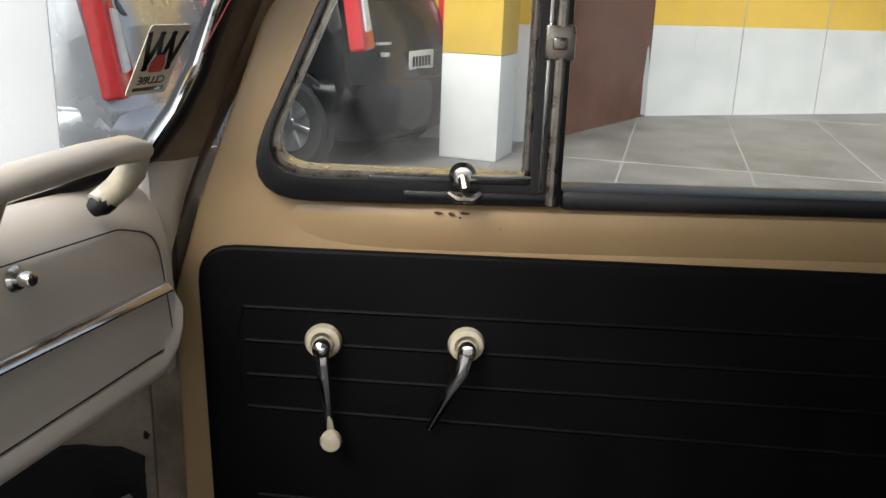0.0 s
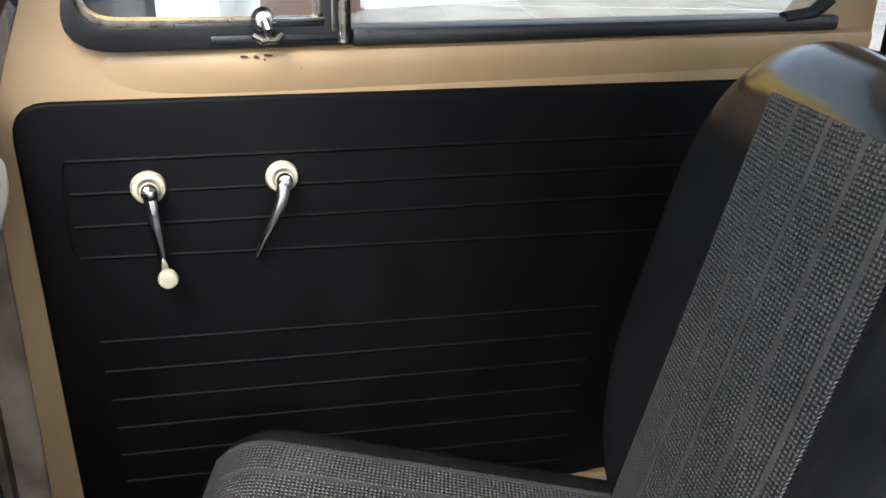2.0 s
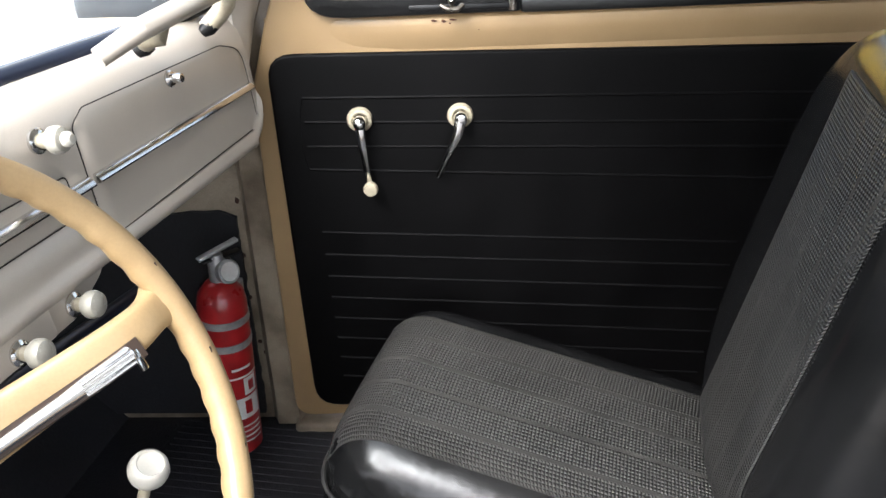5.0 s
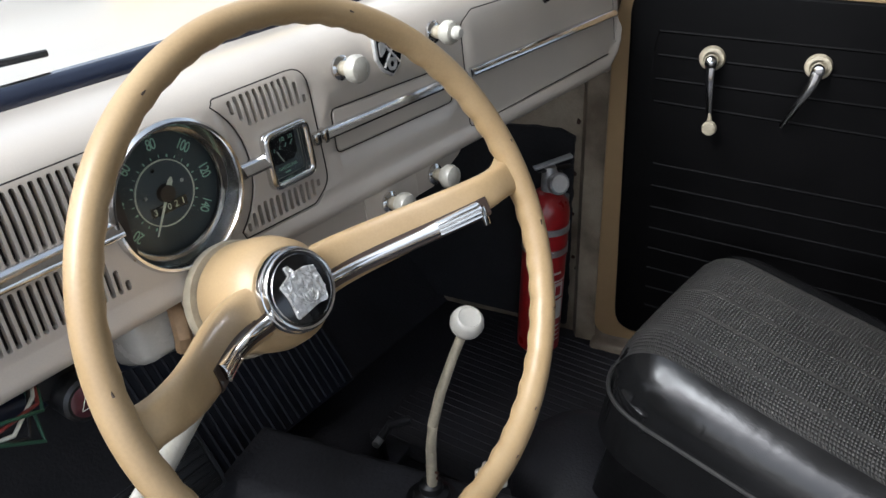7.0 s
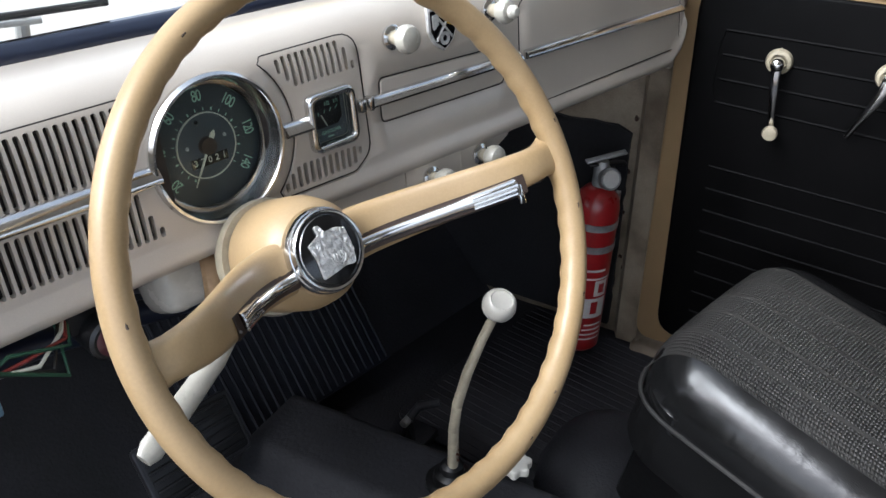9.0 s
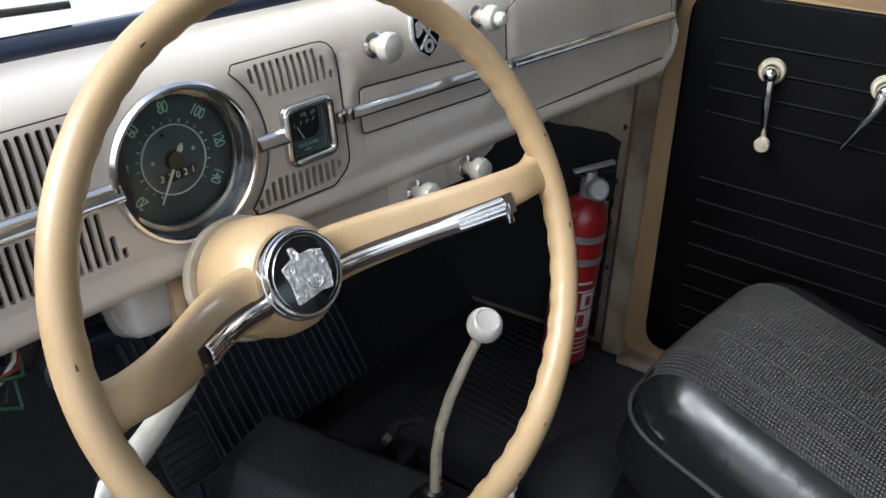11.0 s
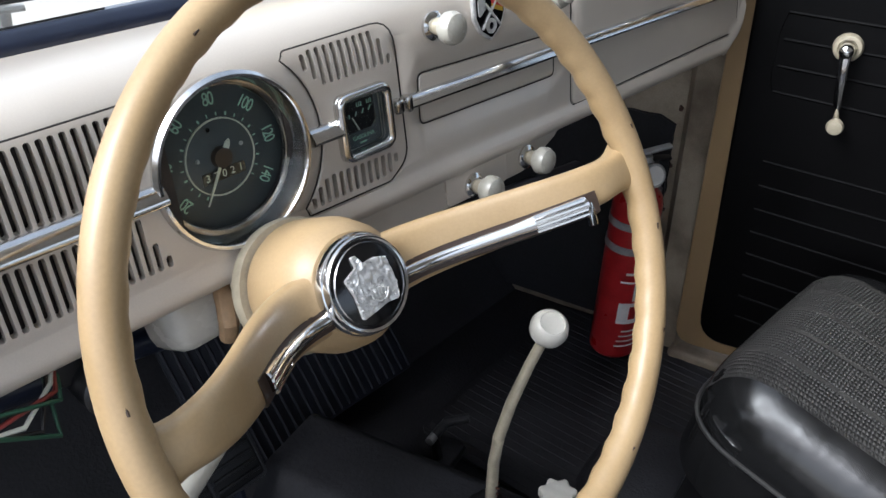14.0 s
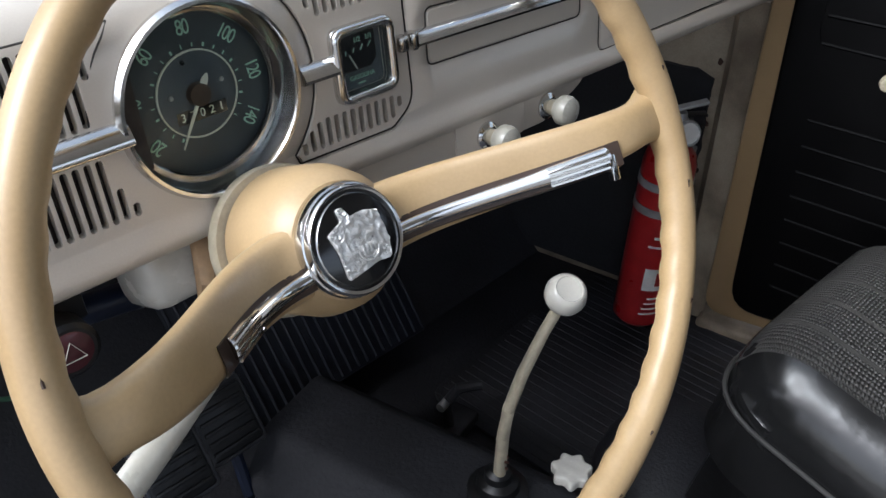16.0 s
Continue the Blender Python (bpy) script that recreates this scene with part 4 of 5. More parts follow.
# ---- steering wheel ----
WN = Vector((-0.1979, -0.8689, 0.4537))
WX = Vector((0.9774, -0.2102, 0.0238))
WY = WN.cross(WX)
WC = Vector((-0.1449, 0.2231, 0.8732))
WM = Matrix.Translation(WC) @ Matrix((WX, WY, WN)).transposed().to_4x4()
sw = thing("steering_wheel", "tan plastic two-spoke steering wheel with chrome horn bars", "steering wheel", WM)
rim = bmesh.new()
RN, RS = 220, 16
rings = []
for i in range(RN):
    a = 2 * math.pi * i / RN
    ring = []
    for k in range(RS):
        b = 2 * math.pi * k / RS
        grip = 0.0013 * (0.5 + 0.5 * math.sin(56 * a)) * max(0, -0.75 * math.cos(b) - 0.65 * math.sin(b)) ** 0.7
        r = 0.0094 + grip
        rad = 0.1777 + r * math.cos(b)
        ring.append(rim.verts.new((rad * math.cos(a), rad * math.sin(a), r * 1.08 * math.sin(b))))
    rings.append(ring)
for i in range(RN):
    for k in range(RS):
        rim.faces.new((rings[i][k], rings[(i + 1) % RN][k], rings[(i + 1) % RN][(k + 1) % RS], rings[i][(k + 1) % RS]))
part("rim", rim, TAN, sw, "tan rim with finger grips", smooth=60)
HZ = -0.080


def dish(x):
    s = min(1, max(0, (abs(x) - 0.035) / 0.125))
    return HZ - 0.012 + (0.086) * (s * s * (3 - 2 * s))


for s in (-1, 1):
    secs = []
    for k in range(25):
        t = k / 24
        x = 0.012 + (0.176 - 0.012) * t
        flare = 0.007 * max(0, (t - 0.88) / 0.12) ** 2
        up, down = 0.0205 - 0.0095 * t + flare, 0.0215 - 0.0105 * t ** 2 + flare
        mid, hw = (up - down) / 2, (up + down) / 2
        th = 0.0085 + 0.002 * (1 - t) + 0.002 * max(0, (t - 0.88) / 0.12) ** 2
        secs.append([(s * x, mid + hw * math.copysign(abs(math.cos(2 * math.pi * q / 20)) ** 0.62, math.cos(2 * math.pi * q / 20)), dish(x) + th * math.copysign(abs(math.sin(2 * math.pi * q / 20)) ** 0.62, math.sin(2 * math.pi * q / 20))) for q in range(20)])
    part("spoke", loft(secs), TAN, sw, "tan moulded spoke", smooth=60)
    end = 0.130 if s > 0 else 0.097
    # no hollow is cut: the recess's depth is given by a dark brown plate
    rec_secs = []
    for k in range(21):
        x = 0.026 + (end + 0.008 - 0.026) * k / 20
        z = dish(x) + 0.0092
        rec_secs.append([(s * x, y, z + dz) for y, dz in ((-0.0025, -0.006), (-0.0025, 0.0010), (-0.0110, 0.0013), (-0.0165, 0.0008), (-0.0182, -0.003), (-0.0182, -0.006))])
    part("bar_recess", loft(rec_secs), BROWN, sw, "dark brown plate drawn as the recess under the horn bar", smooth=50)
    secs = []
    for k in range(21):
        x = 0.028 + (end - 0.028) * k / 20
        h = 0.0043 + 0.0012 * max(0, min(1, (k - 13) / 3))
        y, z = -0.0086 - 0.0012 * math.sin(k / 20 * math.pi), dish(x) + 0.0112
        secs.append([(s * x, y + h * math.cos(2 * math.pi * q / 14), z + 0.0042 * math.sin(2 * math.pi * q / 14)) for q in range(14)])
    bar = part("horn_bar", loft(secs), CHROME, sw, "chrome horn bar")
    for q in range(4):
        part("thumb_rib", tube([(s * x, -0.0145 + 0.0032 * q, dish(x) + 0.0152 - 0.0006 * abs(q - 1.5)) for x in (end - 0.026, end - 0.018, end - 0.010, end - 0.001)], 0.0012, 6), CHROME, bar)
    if s > 0:
        part("bar_tip", moved(block(-0.0028, 0.0028, -0.0075, 0.0075, -0.002, 0.002, 0.0008), pose(s * (end + 0.0025), -0.0160, dish(end + 0.001) + 0.0110, 0, 0, -s * 6)), CHROME, bar)
for a, b, w in ((8, 0.35, 0.004), (-14, 0.5, 0.005), (-36, 0.2, 0.0035), (63, 0.6, 0.004), (118, 0.4, 0.005), (171, 0.3, 0.004), (-62, 0.5, 0.003), (-75, 0.3, 0.0035)):
    a = radians(a)
    rr = 0.1777 + 0.0097 * math.cos(b + 1.2)
    part("rim_chip", tube([(rr * math.cos(a + q * w / 0.35), (rr) * math.sin(a + q * w / 0.35), 0.0098 * math.sin(b + 1.2) + 0.0006 * q) for q in (-1, 0, 1)], 0.0007, 5), BROWN, sw)
part("hub", lathe([(0, HZ - 0.068), (0.041, HZ - 0.068), (0.0440, HZ - 0.060), (0.0432, HZ - 0.026), (0.0390, HZ - 0.010), (0.0325, HZ - 0.003), (0, HZ)], 40), TAN, sw, "tan hub")
btn = part("horn_button", lathe([(0.031, HZ - 0.004), (0.0318, HZ + 0.002), (0.0308, HZ + 0.0045), (0.0300, HZ + 0.005), (0.0298, HZ + 0.008), (0.0288, HZ + 0.0095), (0.0278, HZ + 0.0090), (0, HZ + 0.0085)], 48), CHROME, sw, "chrome-ringed horn button")
part("button_face", lathe([(0, HZ + 0.0112), (0.012, HZ + 0.0109), (0.0225, HZ + 0.0100), (0.0280, HZ + 0.0088), (0, HZ + 0.007)], 40), BLACKGLOSS, btn, "black enamel face")
part("button_ring", lathe([(0.0246, HZ + 0.0095), (0.0249, HZ + 0.0104), (0.0254, HZ + 0.0094), (0.0246, HZ + 0.0095)], 48), CHROME, btn, "thin silver ring")
crest = rpoly([(-0.0125, -0.016), (0.004, -0.0135), (0.012, -0.0145), (0.0145, -0.006), (0.0135, 0.010), (0.007, 0.0125), (-0.0015, 0.0125), (-0.0030, 0.018), (-0.0065, 0.0185), (-0.0060, 0.0120), (-0.0145, 0.0085), (-0.0125, -0.002)], 0.0016, 3)
crest = [(1.17 * x, 1.1 * y) for x, y in crest]
cr = bmesh.new()
lo = [cr.verts.new((x, y, HZ + 0.0092)) for x, y in crest]
cr.faces.new(lo)
bmesh.ops.triangulate(cr, faces=cr.faces)
bmesh.ops.subdivide_edges(cr, edges=cr.edges[:], cuts=4, use_grid_fill=True)
bmesh.ops.triangulate(cr, faces=cr.faces)
bmesh.ops.subdivide_edges(cr, edges=cr.edges[:], cuts=2, use_grid_fill=True)
for v in cr.verts:
    n = noise.noise(Vector((v.co.x * 300, v.co.y * 300, 2.0))) + 0.7 * noise.noise(Vector((v.co.x * 800, v.co.y * 800, 5.0)))
    v.co.z = HZ + 0.0128 + 0.0016 * n - 1.6 * (v.co.x ** 2 + v.co.y ** 2)
edge = bmesh.ops.extrude_face_region(cr, geom=cr.faces[:])
for v in [e for e in edge["geom"] if isinstance(e, bmesh.types.BMVert)]:
    v.co.z -= 0.003
part("crest", cr, SILVER, btn, "cast silver crest in relief", smooth=70)
for a, b in ((0.0062, 0.0007), (0.0045, 0.0004)):
    part("crest_ring", tube([(0.002 + a * math.cos(radians(q)), -0.0055 + a * math.sin(radians(q)), HZ + 0.0138) for q in range(175, 366, 15)], b, 6), SILVER, btn)
for q in range(4):
    part("crest_bar", block(-0.002 + 0.0024 * q, -0.0006 + 0.0024 * q, -0.008, -0.003, HZ + 0.0120, HZ + 0.0142, 0.0003), SILVER, btn)
part("collar", lathe([(0.043, HZ - 0.082), (0.0465, HZ - 0.079), (0.0470, HZ - 0.074), (0.0455, HZ - 0.0695), (0.034, HZ - 0.070), (0.034, HZ - 0.082)], 40), IVORY_OLD, sw, "cream column collar")

col = thing("steering_column", "cream steering column with switch housing and indicator lever", "steering column", WM)
part("column_tube", lathe([(0, -0.62), (0.021, -0.62), (0.021, -0.10), (0, -0.10)], 24), NAVY, col, "dark column tube")
part("switch_housing", lathe([(0.024, -0.235), (0.034, -0.22), (0.037, -0.19), (0.037, -0.168), (0.030, -0.160), (0.0, -0.160)], 28), IVORY, col, "cream switch housing")
part("switch_box", moved(block(-0.078, -0.020, -0.016, 0.040, -0.250, -0.192, 0.014, 3), Matrix()), IVORY, col, "white ignition switch box")
part("tape_wrap", tube([(-0.034, 0.024, -0.190), (-0.041, 0.008, -0.180), (-0.045, -0.006, -0.180), (-0.046, -0.016, -0.188)], [0.006, 0.007, 0.007, 0.006], 10), TAPE, col, "brown taped wires")
for k in range(3):
    part("wire", tube([(-0.028 + 0.004 * k, 0.016, -0.175), (-0.045 - 0.003 * k, -0.014, -0.160), (-0.040, -0.036, -0.165), (-0.026, -0.046, -0.18)], 0.0016, 6), RUBBER, col)
lev = [(-0.02, 0.0, -0.136), (-0.05, -0.022, -0.135), (-0.085, -0.044, -0.131), (-0.125, -0.062, -0.126), (-0.155, -0.075, -0.122), (-0.162, -0.078, -0.121)]
part("indicator_lever", tube(lev, [0.005, 0.0065, 0.0085, 0.0095, 0.0095, 0.006], 12, False, 0.6, (0, 0, 1)), KNOB, col, "cream indicator lever")

# ---- gear lever and heater knob ----
gl = thing("gear_lever", "cranked cream gear lever with an ivory ball knob", "gear lever", pose(0, 0, 0))
part("lever", tube([(0.066, 0.298, 0.437), (0.060, 0.294, 0.483), (0.052, 0.289, 0.522), (0.050, 0.284, 0.560), (0.056, 0.276, 0.602), (0.069, 0.267, 0.640), (0.080, 0.259, 0.668)], [0.0063, 0.0061, 0.0059, 0.0057, 0.0055, 0.0051, 0.005], 12), IVORY_OLD, gl, "cranked cream lever")
part("knob", lathe([(0, -0.016), (0.006, -0.016), (0.012, -0.0125), (0.0172, -0.005), (0.0182, 0.001), (0.0160, 0.0085), (0.0128, 0.0118), (0.0118, 0.0120), (0.0110, 0.0108), (0.006, 0.0098), (0, 0.0095)], 32), IVORY, gl, "ivory knob", pose(0.083, 0.257, 0.676, 24, -16, 0) @ Matrix.Scale(0.96, 4))
part("boot", lathe([(0, 0), (0.030, 0), (0.030, 0.006), (0.022, 0.010), (0.020, 0.018), (0.014, 0.022), (0.013, 0.030), (0.008, 0.034), (0, 0.034)], 24), RUBBER, gl, "black rubber boot", pose(0.066, 0.299, 0.424))
hk = thing("heater_knob", "chipped ivory heater knob on the tunnel", "knob", pose(0.115, 0.245, 0.428))
part("knob_head", prism([((0.0185 + 0.0022 * math.cos(7 * a)) * math.cos(a), (0.0185 + 0.0022 * math.cos(7 * a)) * math.sin(a)) for a in [2 * math.pi * k / 56 for k in range(56)]], 0.006, 0.019, "z", 0.003, 3), IVORY, hk, "lobed ivory knob", smooth=50)
part("stem", lathe([(0, 0), (0.009, 0), (0.008, 0.008), (0, 0.008)], 16), BAND, hk)

# ---- fire extinguisher ----
ex = thing("fire_extinguisher", "small red fire extinguisher with steel bands and white labels", "extinguisher", pose(0.528, 0.339, 0.300, 2, 1, 0))
part("cylinder", lathe([(0, 0.014), (0.029, 0.014), (0.034, 0.020), (0.034, 0.262), (0.031, 0.278), (0.020, 0.292), (0.012, 0.297), (0, 0.297)], 36), RED, ex, "red steel cylinder")
for z in (0.235, 0.198):
    part("band", lathe([(0.0342, z), (0.0352, z), (0.0352, z + 0.011), (0.0342, z + 0.011), (0.0342, z)], 36), BAND, ex, "steel clamp band")


def wrap(z0, z1, a0, a1, r=0.0345):
    n = 10
    s = []
    for k in range(n + 1):
        a = radians(a0 + (a1 - a0) * k / n)
        s.append([(rr * math.cos(a), rr * math.sin(a), z) for rr, z in ((r, z0), (r + 0.0004, z0), (r + 0.0004, z1), (r, z1))])
    return loft(s)


for z0, z1, a0, a1 in ((0.082, 0.118, 195, 265), (0.122, 0.150, 225, 262), (0.152, 0.155, 190, 270), (0.166, 0.170, 200, 250)):
    part("label", wrap(z0, z1, a0, a1), PAPER, ex, "white printed label")
for k in range(4):
    part("label_bar", wrap(0.040 + 0.009 * k, 0.0425 + 0.009 * k, 200 + 4 * k, 262), PAPER, ex, "pale line of small print")
part("label_bar", wrap(0.090, 0.112, 222, 240, 0.0350), RED, ex)
part("label_bar", wrap(0.128, 0.144, 236, 252, 0.0350), RED, ex)
part("valve", join(lathe([(0, 0.29), (0.012, 0.29), (0.012, 0.325), (0.008, 0.335), (0, 0.335)], 16), moved(block(-0.006, 0.006, -0.026, 0.034, 0.0, 0.004, 0.0015), pose(0.0, 0.0, 0.338, 14, 0, -140))), BAND, ex, "steel valve")
part("trigger", moved(block(-0.006, 0.006, -0.02, 0.034, 0.0, 0.004, 0.0015), pose(0, 0, 0.328, 2, 0, -140)), RUBBER, ex, "black trigger")
part("pressure_gauge", lathe([(0, 0), (0.016, 0), (0.0165, 0.010), (0.0145, 0.012), (0.013, 0.0105), (0, 0.0105)], 24), BAND, ex, "round pressure gauge", pose(-0.006, -0.012, 0.312, 70, 0, -38))
part("gauge_dial", lathe([(0, 0.0108), (0.013, 0.0108), (0.013, 0.0102), (0, 0.0102)], 24), PAPER, ex, "white gauge dial", pose(-0.006, -0.012, 0.312, 70, 0, -38))
part("hose", tube([(0.008, 0.0, 0.322), (0.026, -0.004, 0.318), (0.040, -0.006, 0.300), (0.046, -0.006, 0.270), (0.042, -0.004, 0.22)], 0.0052, 10), RUBBER, ex, "black hose")
part("bracket", block(0.030, 0.072, -0.012, 0.012, 0.12, 0.26, 0.002), BAND, ex, "steel wall bracket")


# ---- passenger seat ----
def pillow(w, d, h, rr, base, corner, sub=None, lift=0.0, crown=0.012, n=44):
    """A padded block: rounded edges all round and a crowned top; sub gives only the stretch (x0, x1, y0, y1) of its top."""
    x0, x1, y0, y1 = sub or (-w / 2, w / 2, 0, d)
    bm = bmesh.new()

    def top(x, y):
        ex_, ey = w / 2 - abs(x), min(y, d - y)
        cx, cy = max(0, corner - ex_), max(0, corner - ey)
        e = (corner - math.hypot(cx, cy)) if cx > 0 and cy > 0 else min(ex_, ey)
        e = max(0.0, min(e, rr))
        fall = rr - math.sqrt(max(0, rr * rr - (rr - e) ** 2))
        return h - fall + crown * math.cos(math.pi * x / w) + lift, e
    grid = []
    for i in range(n + 1):
        row = []
        for j in range(n + 1):
            s, q = i / n, j / n
            if not sub:
                s, q = 0.5 - 0.5 * math.cos(math.pi * s), 0.5 - 0.5 * math.cos(math.pi * q)
            x, y = x0 + (x1 - x0) * s, y0 + (y1 - y0) * q
            if not sub:
                ex_, ey = w / 2 - abs(x), min(y, d - y)
                cx, cy = corner - ex_, corner - ey
                if cx > 0 and cy > 0 and math.hypot(cx, cy) > corner:
                    f = corner / math.hypot(cx, cy)
                    x = math.copysign(w / 2 - corner + cx * f, x)
                    y = (corner - cy * f) if y < d / 2 else d - corner + cy * f
            row.append(bm.verts.new((x, y, top(x, y)[0])))
        grid.append(row)
    for i in range(n):
        for j in range(n):
            bm.faces.new((grid[i][j], grid[i + 1][j], grid[i + 1][j + 1], grid[i][j + 1]))
    loop = [grid[i][0] for i in range(n)] + [grid[n][j] for j in range(n)] + [grid[i][n] for i in range(n, 0, -1)] + [grid[0][j] for j in range(n, 0, -1)]
    low = [bm.verts.new((v.co.x, v.co.y, (v.co.z - 0.0025) if sub else base)) for v in loop]
    k = len(loop)
    for i in range(k):
        bm.faces.new((loop[i], loop[(i + 1) % k], low[(i + 1) % k], low[i]))
    if not sub:
        bm.faces.new(low)
    return bm


SY = -14
sm = pose(0.337, 0.112, 0.30, 0, 0, SY + 180)
seat = thing("passenger_seat", "black vinyl bucket seat with woven centre panels", "car seat", pose(0.337, 0.112, 0.30, 0, 0, SY))
tl = pose(0.034, 0.055, 0.042, -11, 0, 180)
part("cushion", pillow(0.332, 0.52, 0.250, 0.060, 0.10, 0.075), SEATVINYL, seat, "black vinyl cushion with shiny edges", tl, 80)
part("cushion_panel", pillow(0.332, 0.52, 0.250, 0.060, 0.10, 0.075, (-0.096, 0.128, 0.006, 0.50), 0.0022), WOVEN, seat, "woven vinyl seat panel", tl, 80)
welt = rpoly([(0.1672, -0.0012), (0.1672, 0.50), (-0.1672, 0.50), (-0.1672, -0.0012)], [0.075, 0.02, 0.02, 0.075], 8)
part("piping", tube([(x, y, 0.176) for x, y in welt], 0.0026, 8, True), WELT, seat, "greyish worn piping", tl)
part("seat_frame", block(-0.14, 0.14, 0.03, 0.44, -0.02, 0.11, 0.01), RUBBER, seat, "dark seat base", tl)
bm_ = pose(0.070, -0.484, 0.165, 77, 0, 184)
part("backrest", pillow(0.44, 0.50, 0.105, 0.055, 0.0, 0.17), SEATVINYL, seat, "black vinyl backrest", bm_ @ pose(0, 0, 0, 0, 0, 0), 80)
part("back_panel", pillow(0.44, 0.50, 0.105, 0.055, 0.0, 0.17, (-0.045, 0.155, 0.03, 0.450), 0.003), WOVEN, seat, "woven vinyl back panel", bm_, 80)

# ---- windscreen, cowl and wiper ----
def along(u, dy, z):
    return (FM @ Vector((u, reach(u) + dy, z + sag(u)))).to_tuple()


us = [-0.50 + 0.05 * k for k in range(23)]
top_z = lambda u: 0.068 + (0.012 if u > 0.3 else 0.012 * max(0, u) / 0.3)
ws = thing("windscreen", "flat glass windscreen with a dark rubber seal", "windscreen", kind="structure")
part("screen_seal", tube([along(u, 0.010, top_z(u) + 0.004) for u in us], 0.013, 12), NAVY, ws, "dark blue-black rubber seal")
edge_up = [along(0.50, 0.012, 0.084), (0.528, 0.274, 0.968), (0.541, 0.258, 0.977), (0.550, 0.240, 1.004), (0.556, 0.222, 1.040), (0.556, 0.204, 1.085), (0.53, 0.165, 1.15), (0.47, 0.06, 1.30), (0.42, 0.02, 1.37)]
part("screen_seal", tube(edge_up, 0.010, 12), RUBBER, ws, "dark rubber seal")
part("screen_trim", tube([(x - 0.012, y - 0.004, z + 0.004) for x, y, z in edge_up], 0.0035, 8), CHROME, ws, "bright edge strip")
part("screen_trim", tube([along(u, 0.026, top_z(u) + 0.010) for u in us], 0.006, 8), CHROME, ws, "bright edge strip")
tops = [Vector((-0.55 + 0.97 * k / 22, 0.16 - 0.14 * k / 22, 1.385)) for k in range(23)]
sheet = bmesh.new()
lo = [sheet.verts.new(along(u, 0.018, top_z(u) + 0.010)) for u in us]
hi = [sheet.verts.new(p) for p in tops]
for k in range(22):
    sheet.faces.new((lo[k], lo[k + 1], hi[k + 1], hi[k]))
g = part("screen_glass", sheet, SCREEN, ws, "clear windscreen glass")
g.visible_shadow = False
part("cowl", loft([[along(u, dy, top_z(u) + dz) for u in us] for dy, dz in ((0.022, 0.004), (0.05, 0.006), (0.12, 0.012), (0.3, 0.024), (0.6, 0.016), (0.9, -0.06), (0.97, -0.3))], False), CREAM, body, "cream bonnet beyond the windscreen", smooth=60)
wp = thing("wiper", "thin metal windscreen wiper", "wiper", kind="structure")
part("wiper_arm", tube([along(-0.10, 0.040, 0.092), along(-0.2, 0.044, 0.098), along(-0.42, 0.040, 0.105)], 0.0028, 8), BAND, wp)
part("wiper_blade", tube([along(-0.05, 0.030, 0.098), along(-0.22, 0.032, 0.104), along(-0.45, 0.030, 0.110)], 0.0032, 8), RUBBER, wp)
part("wiper_pivot", tube([along(-0.115, 0.05, 0.07), along(-0.112, 0.045, 0.10)], 0.006, 10), BAND, wp)

# sticker and card on the glass
st = thing("club_sticker", "cream club sticker on the windscreen, seen from behind", "sticker")
sm_ = Matrix((Vector((0.90, -0.42, 0.0)).normalized(), Vector((0.34, 0.74, 0.58)).normalized(), Vector((-0.22, -0.48, 0.85)).normalized())).transposed()
sx = Vector((0.93, -0.36, 0.0)).normalized()
sy = Vector((-0.06, -0.50, 0.85)).normalized()
sn = sx.cross(sy).normalized()
st.matrix_world = Matrix.Translation((0.512, 0.236, 1.050)) @ Matrix((sx, sn.cross(sx), sn)).transposed().to_4x4()
part("sticker_sheet", prism(rpoly([(-0.021, -0.030), (0.021, -0.030), (0.021, 0.030), (-0.021, 0.030)], 0.003), -0.0004, 0.0004, "z"), STICKER, st, "cream sheet", smooth=0)
for s in (-1, 1):
    for k in range(3):
        part("sticker_stroke", moved(block(-0.0022, 0.0022, -0.017, 0.017, 0.0004, 0.0007), pose(s * (0.003 + 0.0062 * k), 0.008, 0, 0, 0, s * (14 if k % 2 else -14))), BLACKGLOSS, st, smooth=0)
part("sticker_mark", prism(rpoly([(-0.007, -0.010), (0.007, -0.010), (0.0075, -0.002), (0.004, 0.005), (-0.004, 0.005), (-0.0075, -0.002)], 0.002), 0.0006, 0.0010, "z"), STICKRED, st, "red mark", smooth=0)
text("sticker_word", "CLUBE", 0.0095, BLACKGLOSS, st, Matrix.Translation((0, -0.0175, 0.0007)) @ Matrix.Diagonal((-1, 1, 1, 1)))
part("sticker_bar", block(-0.016, 0.016, -0.0265, -0.0235, 0.0004, 0.0007), BLACKGLOSS, st, smooth=0)
for dx in (0.0, 0.006):
    solo("loose_wire", tube([(0.560 - dx, 0.262, 0.99), (0.552 - dx, 0.236, 1.02), (0.548 - dx, 0.212, 1.055), (0.536, 0.19 - dx, 1.10), (0.515, 0.14, 1.18)], 0.0007, 6), WIRERED if dx else RUBBER, "thin loose wire along the windscreen pillar", "wire", group="pillar wires")

# ---- under the dash ----
hz = thing("hazard_switch", "round dark red hazard switch under the dash", "switch", FM @ pose(-0.184, -0.004, -0.100) @ FACE_X)
part("switch_body", lathe([(0, -0.03), (0.015, -0.03), (0.0165, 0.0), (0.0165, 0.004), (0.014, 0.006), (0, 0.006)], 28), RUBBER, hz, "black knurled body")
part("switch_lens", lathe([(0, 0.0078), (0.010, 0.0070), (0.0125, 0.0058), (0, 0.005)], 28), material("hazard_red", (0.07, 0.014, 0.018), 0.3, 0, 40, 0.1, 0, 300, 0.4), hz, "dull red lens")
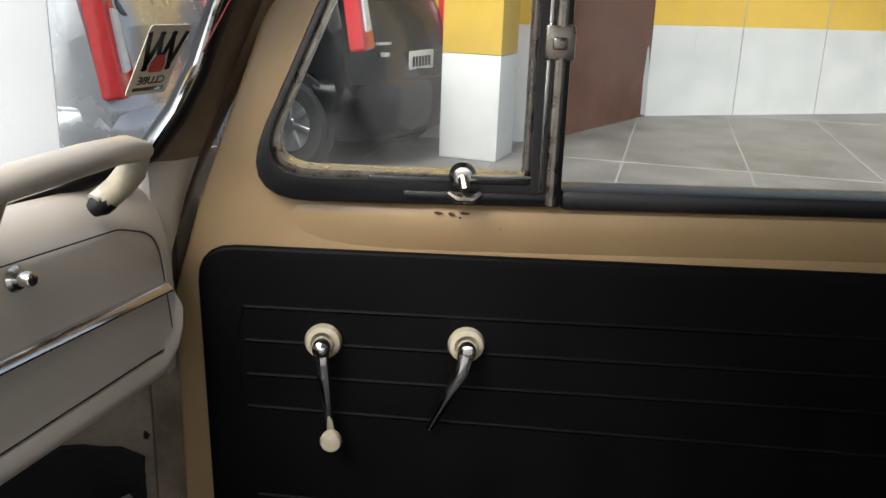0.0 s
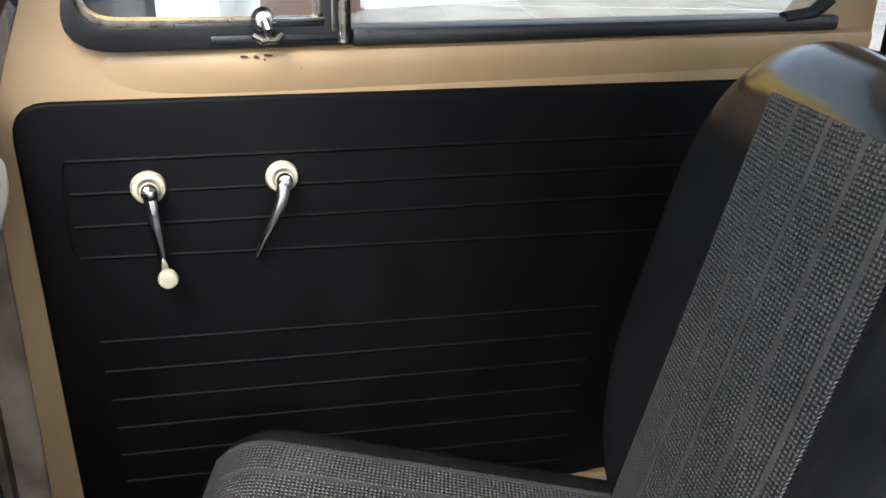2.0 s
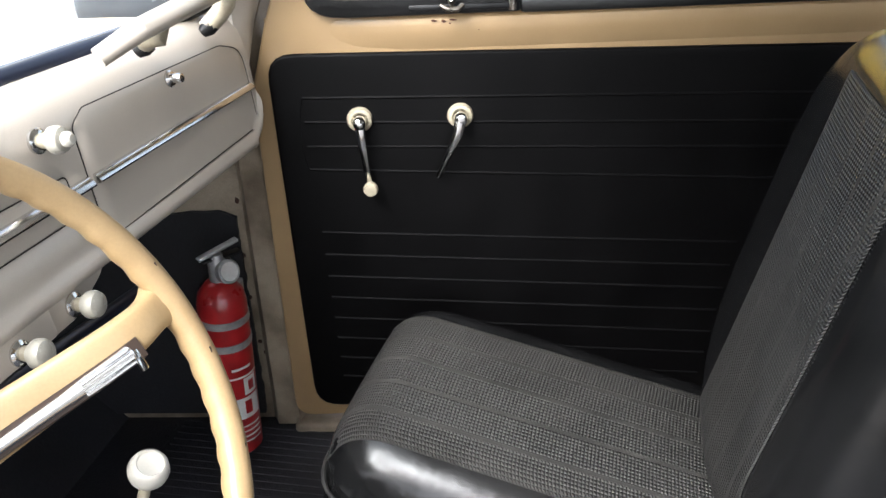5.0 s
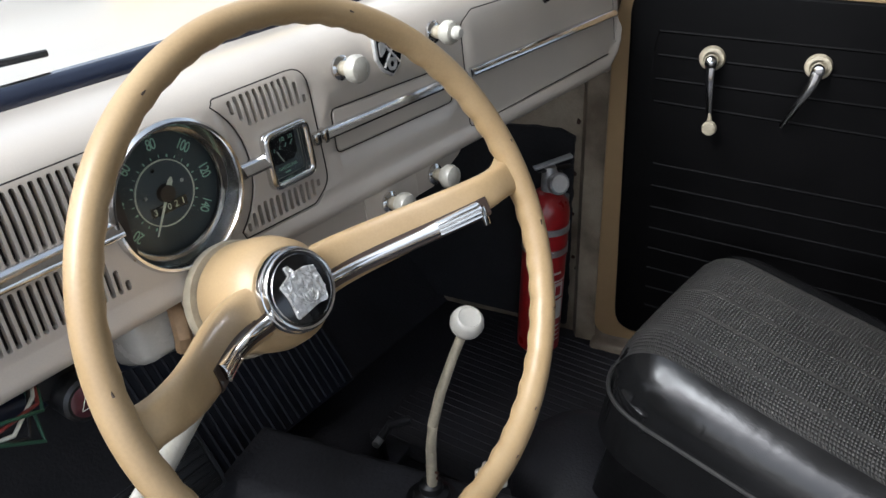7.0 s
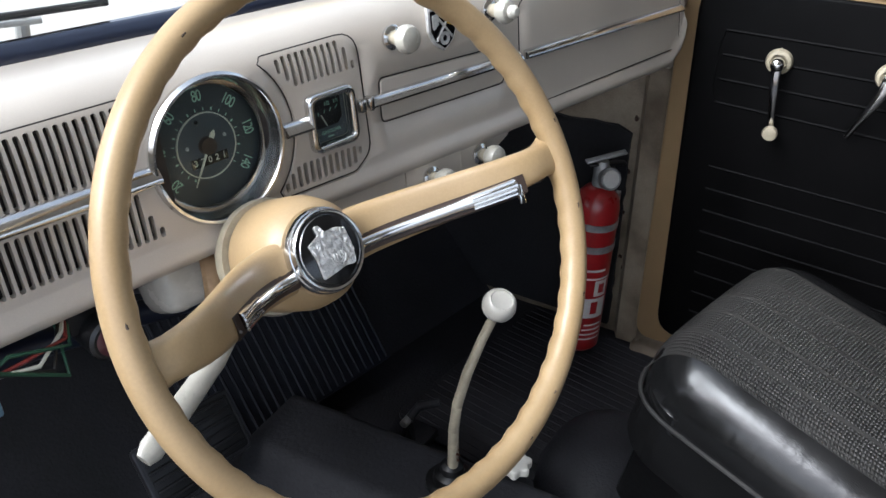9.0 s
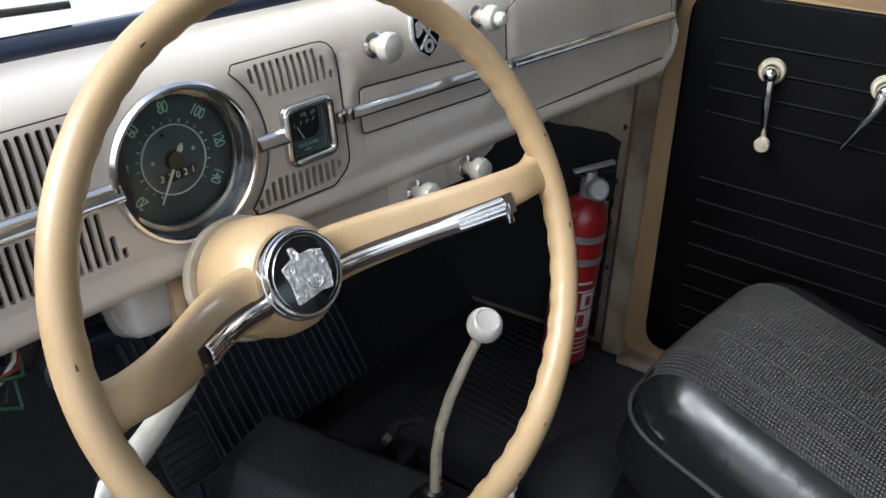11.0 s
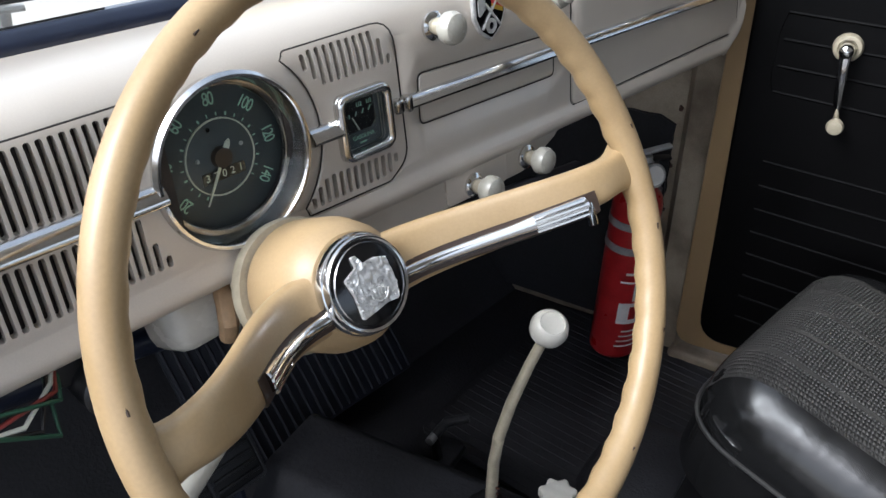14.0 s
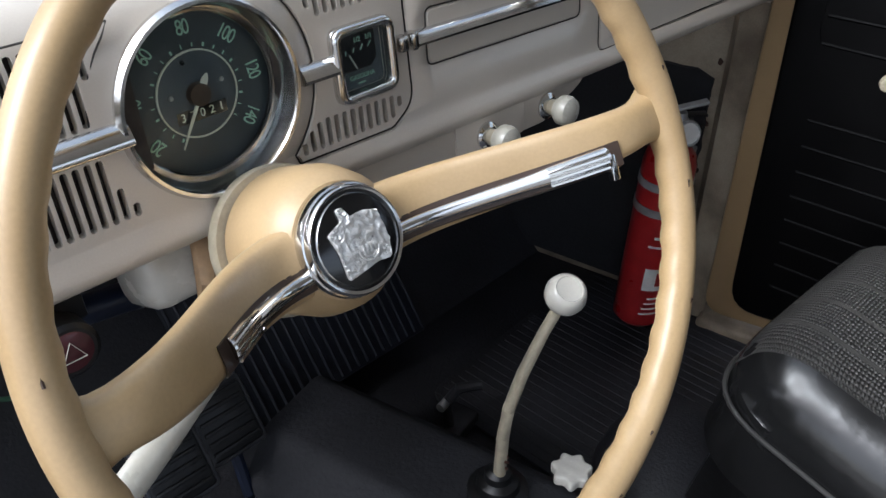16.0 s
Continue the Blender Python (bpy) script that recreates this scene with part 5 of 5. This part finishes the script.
tri = [(0.0, 0.007), (0.0065, -0.0045), (-0.0065, -0.0045)]
part("triangle", tube([(x, y, 0.0080) for x, y in tri], 0.0004, 6, True), PALE, hz, "pale triangle mark")
part("switch_bracket", block(-0.02, 0.02, 0.004, 0.045, -0.02, -0.014, 0.002), RUBBER, hz)
wires = thing("wire_bundle", "loose coloured wires with a blue connector under the dash", "wires", FM @ pose(-0.25, 0.0, -0.09))
for k, mt in enumerate((WIREGREEN, WIRERED, PALE, RUBBER, WIREGREEN)):
    part("wire", tube([(-0.06 + 0.006 * k, 0.02, 0.02), (-0.03, -0.004 - 0.003 * k, -0.006 + 0.006 * k), (0.0 + 0.008 * k, -0.006, 0.010 - 0.008 * k), (0.04, 0.004 * k, 0.004 * k - 0.004), (0.055, 0.03, 0.02)], 0.0016, 6), mt, wires)
part("connector", block(-0.035, -0.015, -0.014, 0.002, -0.024, -0.008, 0.002), WIREBLUE, wires, "blue plastic connector")
part("connector", block(-0.05, -0.030, -0.006, 0.010, -0.012, 0.002, 0.002), PAPER, wires, "white plastic connector")
def pedal(x, y, z):
    p = thing("pedal", "dark rubber-faced pedal on a steel arm", "pedal", pose(x, y, z, -35, 0, -12), "pedals")
    part("pad_rim", cut(prism(rpoly([(-0.033, -0.038), (0.033, -0.038), (0.033, 0.038), (-0.033, 0.038)], 0.007), -0.009, 0.003, "y", 0.002), [prism(rpoly([(-0.029, -0.034), (0.029, -0.034), (0.029, 0.034), (-0.029, 0.034)], 0.005), -0.05, 0.05)]), DARKSTEEL, p, "worn steel pedal rim")
    part("pad", prism(rpoly([(-0.03, -0.035), (0.03, -0.035), (0.03, 0.035), (-0.03, 0.035)], 0.006), -0.008, 0.004, "y", 0.003), RUBBER, p, "ribbed rubber pad")
    for k in range(6):
        part("pad_rib", block(-0.026, 0.026, -0.0105, -0.0075, -0.028 + 0.011 * k, -0.024 + 0.011 * k, 0.001), RUBBER, p)
    part("arm", tube([(0, 0.004, -0.02), (0.0, 0.03, -0.09), (0, 0.02, -0.16)], 0.007, 8), NAVY, p, "steel arm")


pedal(-0.115, 0.545, 0.475)
pedal(-0.035, 0.565, 0.455)
rail = solo("under_dash_rail", tube([(DM @ Vector(p)).to_tuple() for p in ((-0.36, 0.10, -0.135), (-0.11, 0.12, -0.185), (0.03, 0.12, -0.213), (0.30, 0.12, -0.232), (0.50, 0.12, -0.257))], 0.012, 12), NAVY, "dark navy painted rail below the dash", "rail", "structure")
ribmat = thing("ribbed_mat", "dark blue-black ribbed rubber mat on the toe board", "mat", pose(0.13, 0.60, 0.30, -38, 0, -12))
part("mat_sheet", block(-0.12, 0.20, -0.004, 0.004, 0.02, 0.32, 0.003), MATBLUE, ribmat)
for k in range(23):
    part("rib", tube([(-0.115 + 0.0141 * k, -0.005, 0.025), (-0.115 + 0.0141 * k, -0.005, 0.315)], 0.0024, 6), MATBLUE, ribmat)

fl = thing("floor_lever", "small dark bent steel lever on the floor by the tunnel", "lever", pose(0.225, 0.455, 0.276))
part("lever_base", block(-0.03, 0.03, -0.022, 0.022, 0.0, 0.018, 0.004), DARKSTEEL, fl)
part("lever_arm", tube([(-0.01, 0.0, 0.016), (-0.004, 0.006, 0.05), (0.004, -0.006, 0.072), (0.02, -0.03, 0.078)], [0.008, 0.007, 0.007, 0.006], 10), DARKSTEEL, fl, "bent steel arm")
part("lever_pin", moved(lathe([(0, -0.016), (0.006, -0.016), (0.006, 0.016), (0, 0.016)], 14), pose(-0.004, 0.006, 0.05, 0, 90, 0)), BAND, fl, "bright pivot pin")
fm = thing("floor_mat", "black ribbed rubber floor mat before the seat", "mat", pose(0.42, 0.33, 0.276, 0, 0, -8))
part("mat_sheet", prism(rpoly([(-0.19, -0.16), (0.19, -0.16), (0.19, 0.16), (-0.19, 0.16)], 0.03), 0.0, 0.006, "z", 0.002), MAT, fm)
for k in range(26):
    part("rib", tube([(-0.18 + 0.0144 * k, -0.15, 0.006), (-0.18 + 0.0144 * k, 0.15, 0.006)], 0.0012, 6), MAT, fm)
hump = loft([[(0.30 + 0.10 * math.cos(radians(a)) * s, 0.20 + 0.075 * math.sin(radians(a)) * s, z) for a in range(0, 360, 20)] for s, z in ((1.15, 0.276), (1.1, 0.30), (0.95, 0.325), (0.6, 0.342), (0.1, 0.346))])
part("seat_rail_hump", hump, MAT, body, "worn dark hump in the floor covering", smooth=70)
for dx, dz in ((0.0, 0.0), (0.0025, 0.006), (-0.002, 0.011), (0.001, 0.015)):
    part("chip", block(0.0590 + dx, 0.0605 + dx, 0.2865, 0.2885, 0.470 + dz, 0.4725 + dz), RUST, gl, smooth=0)
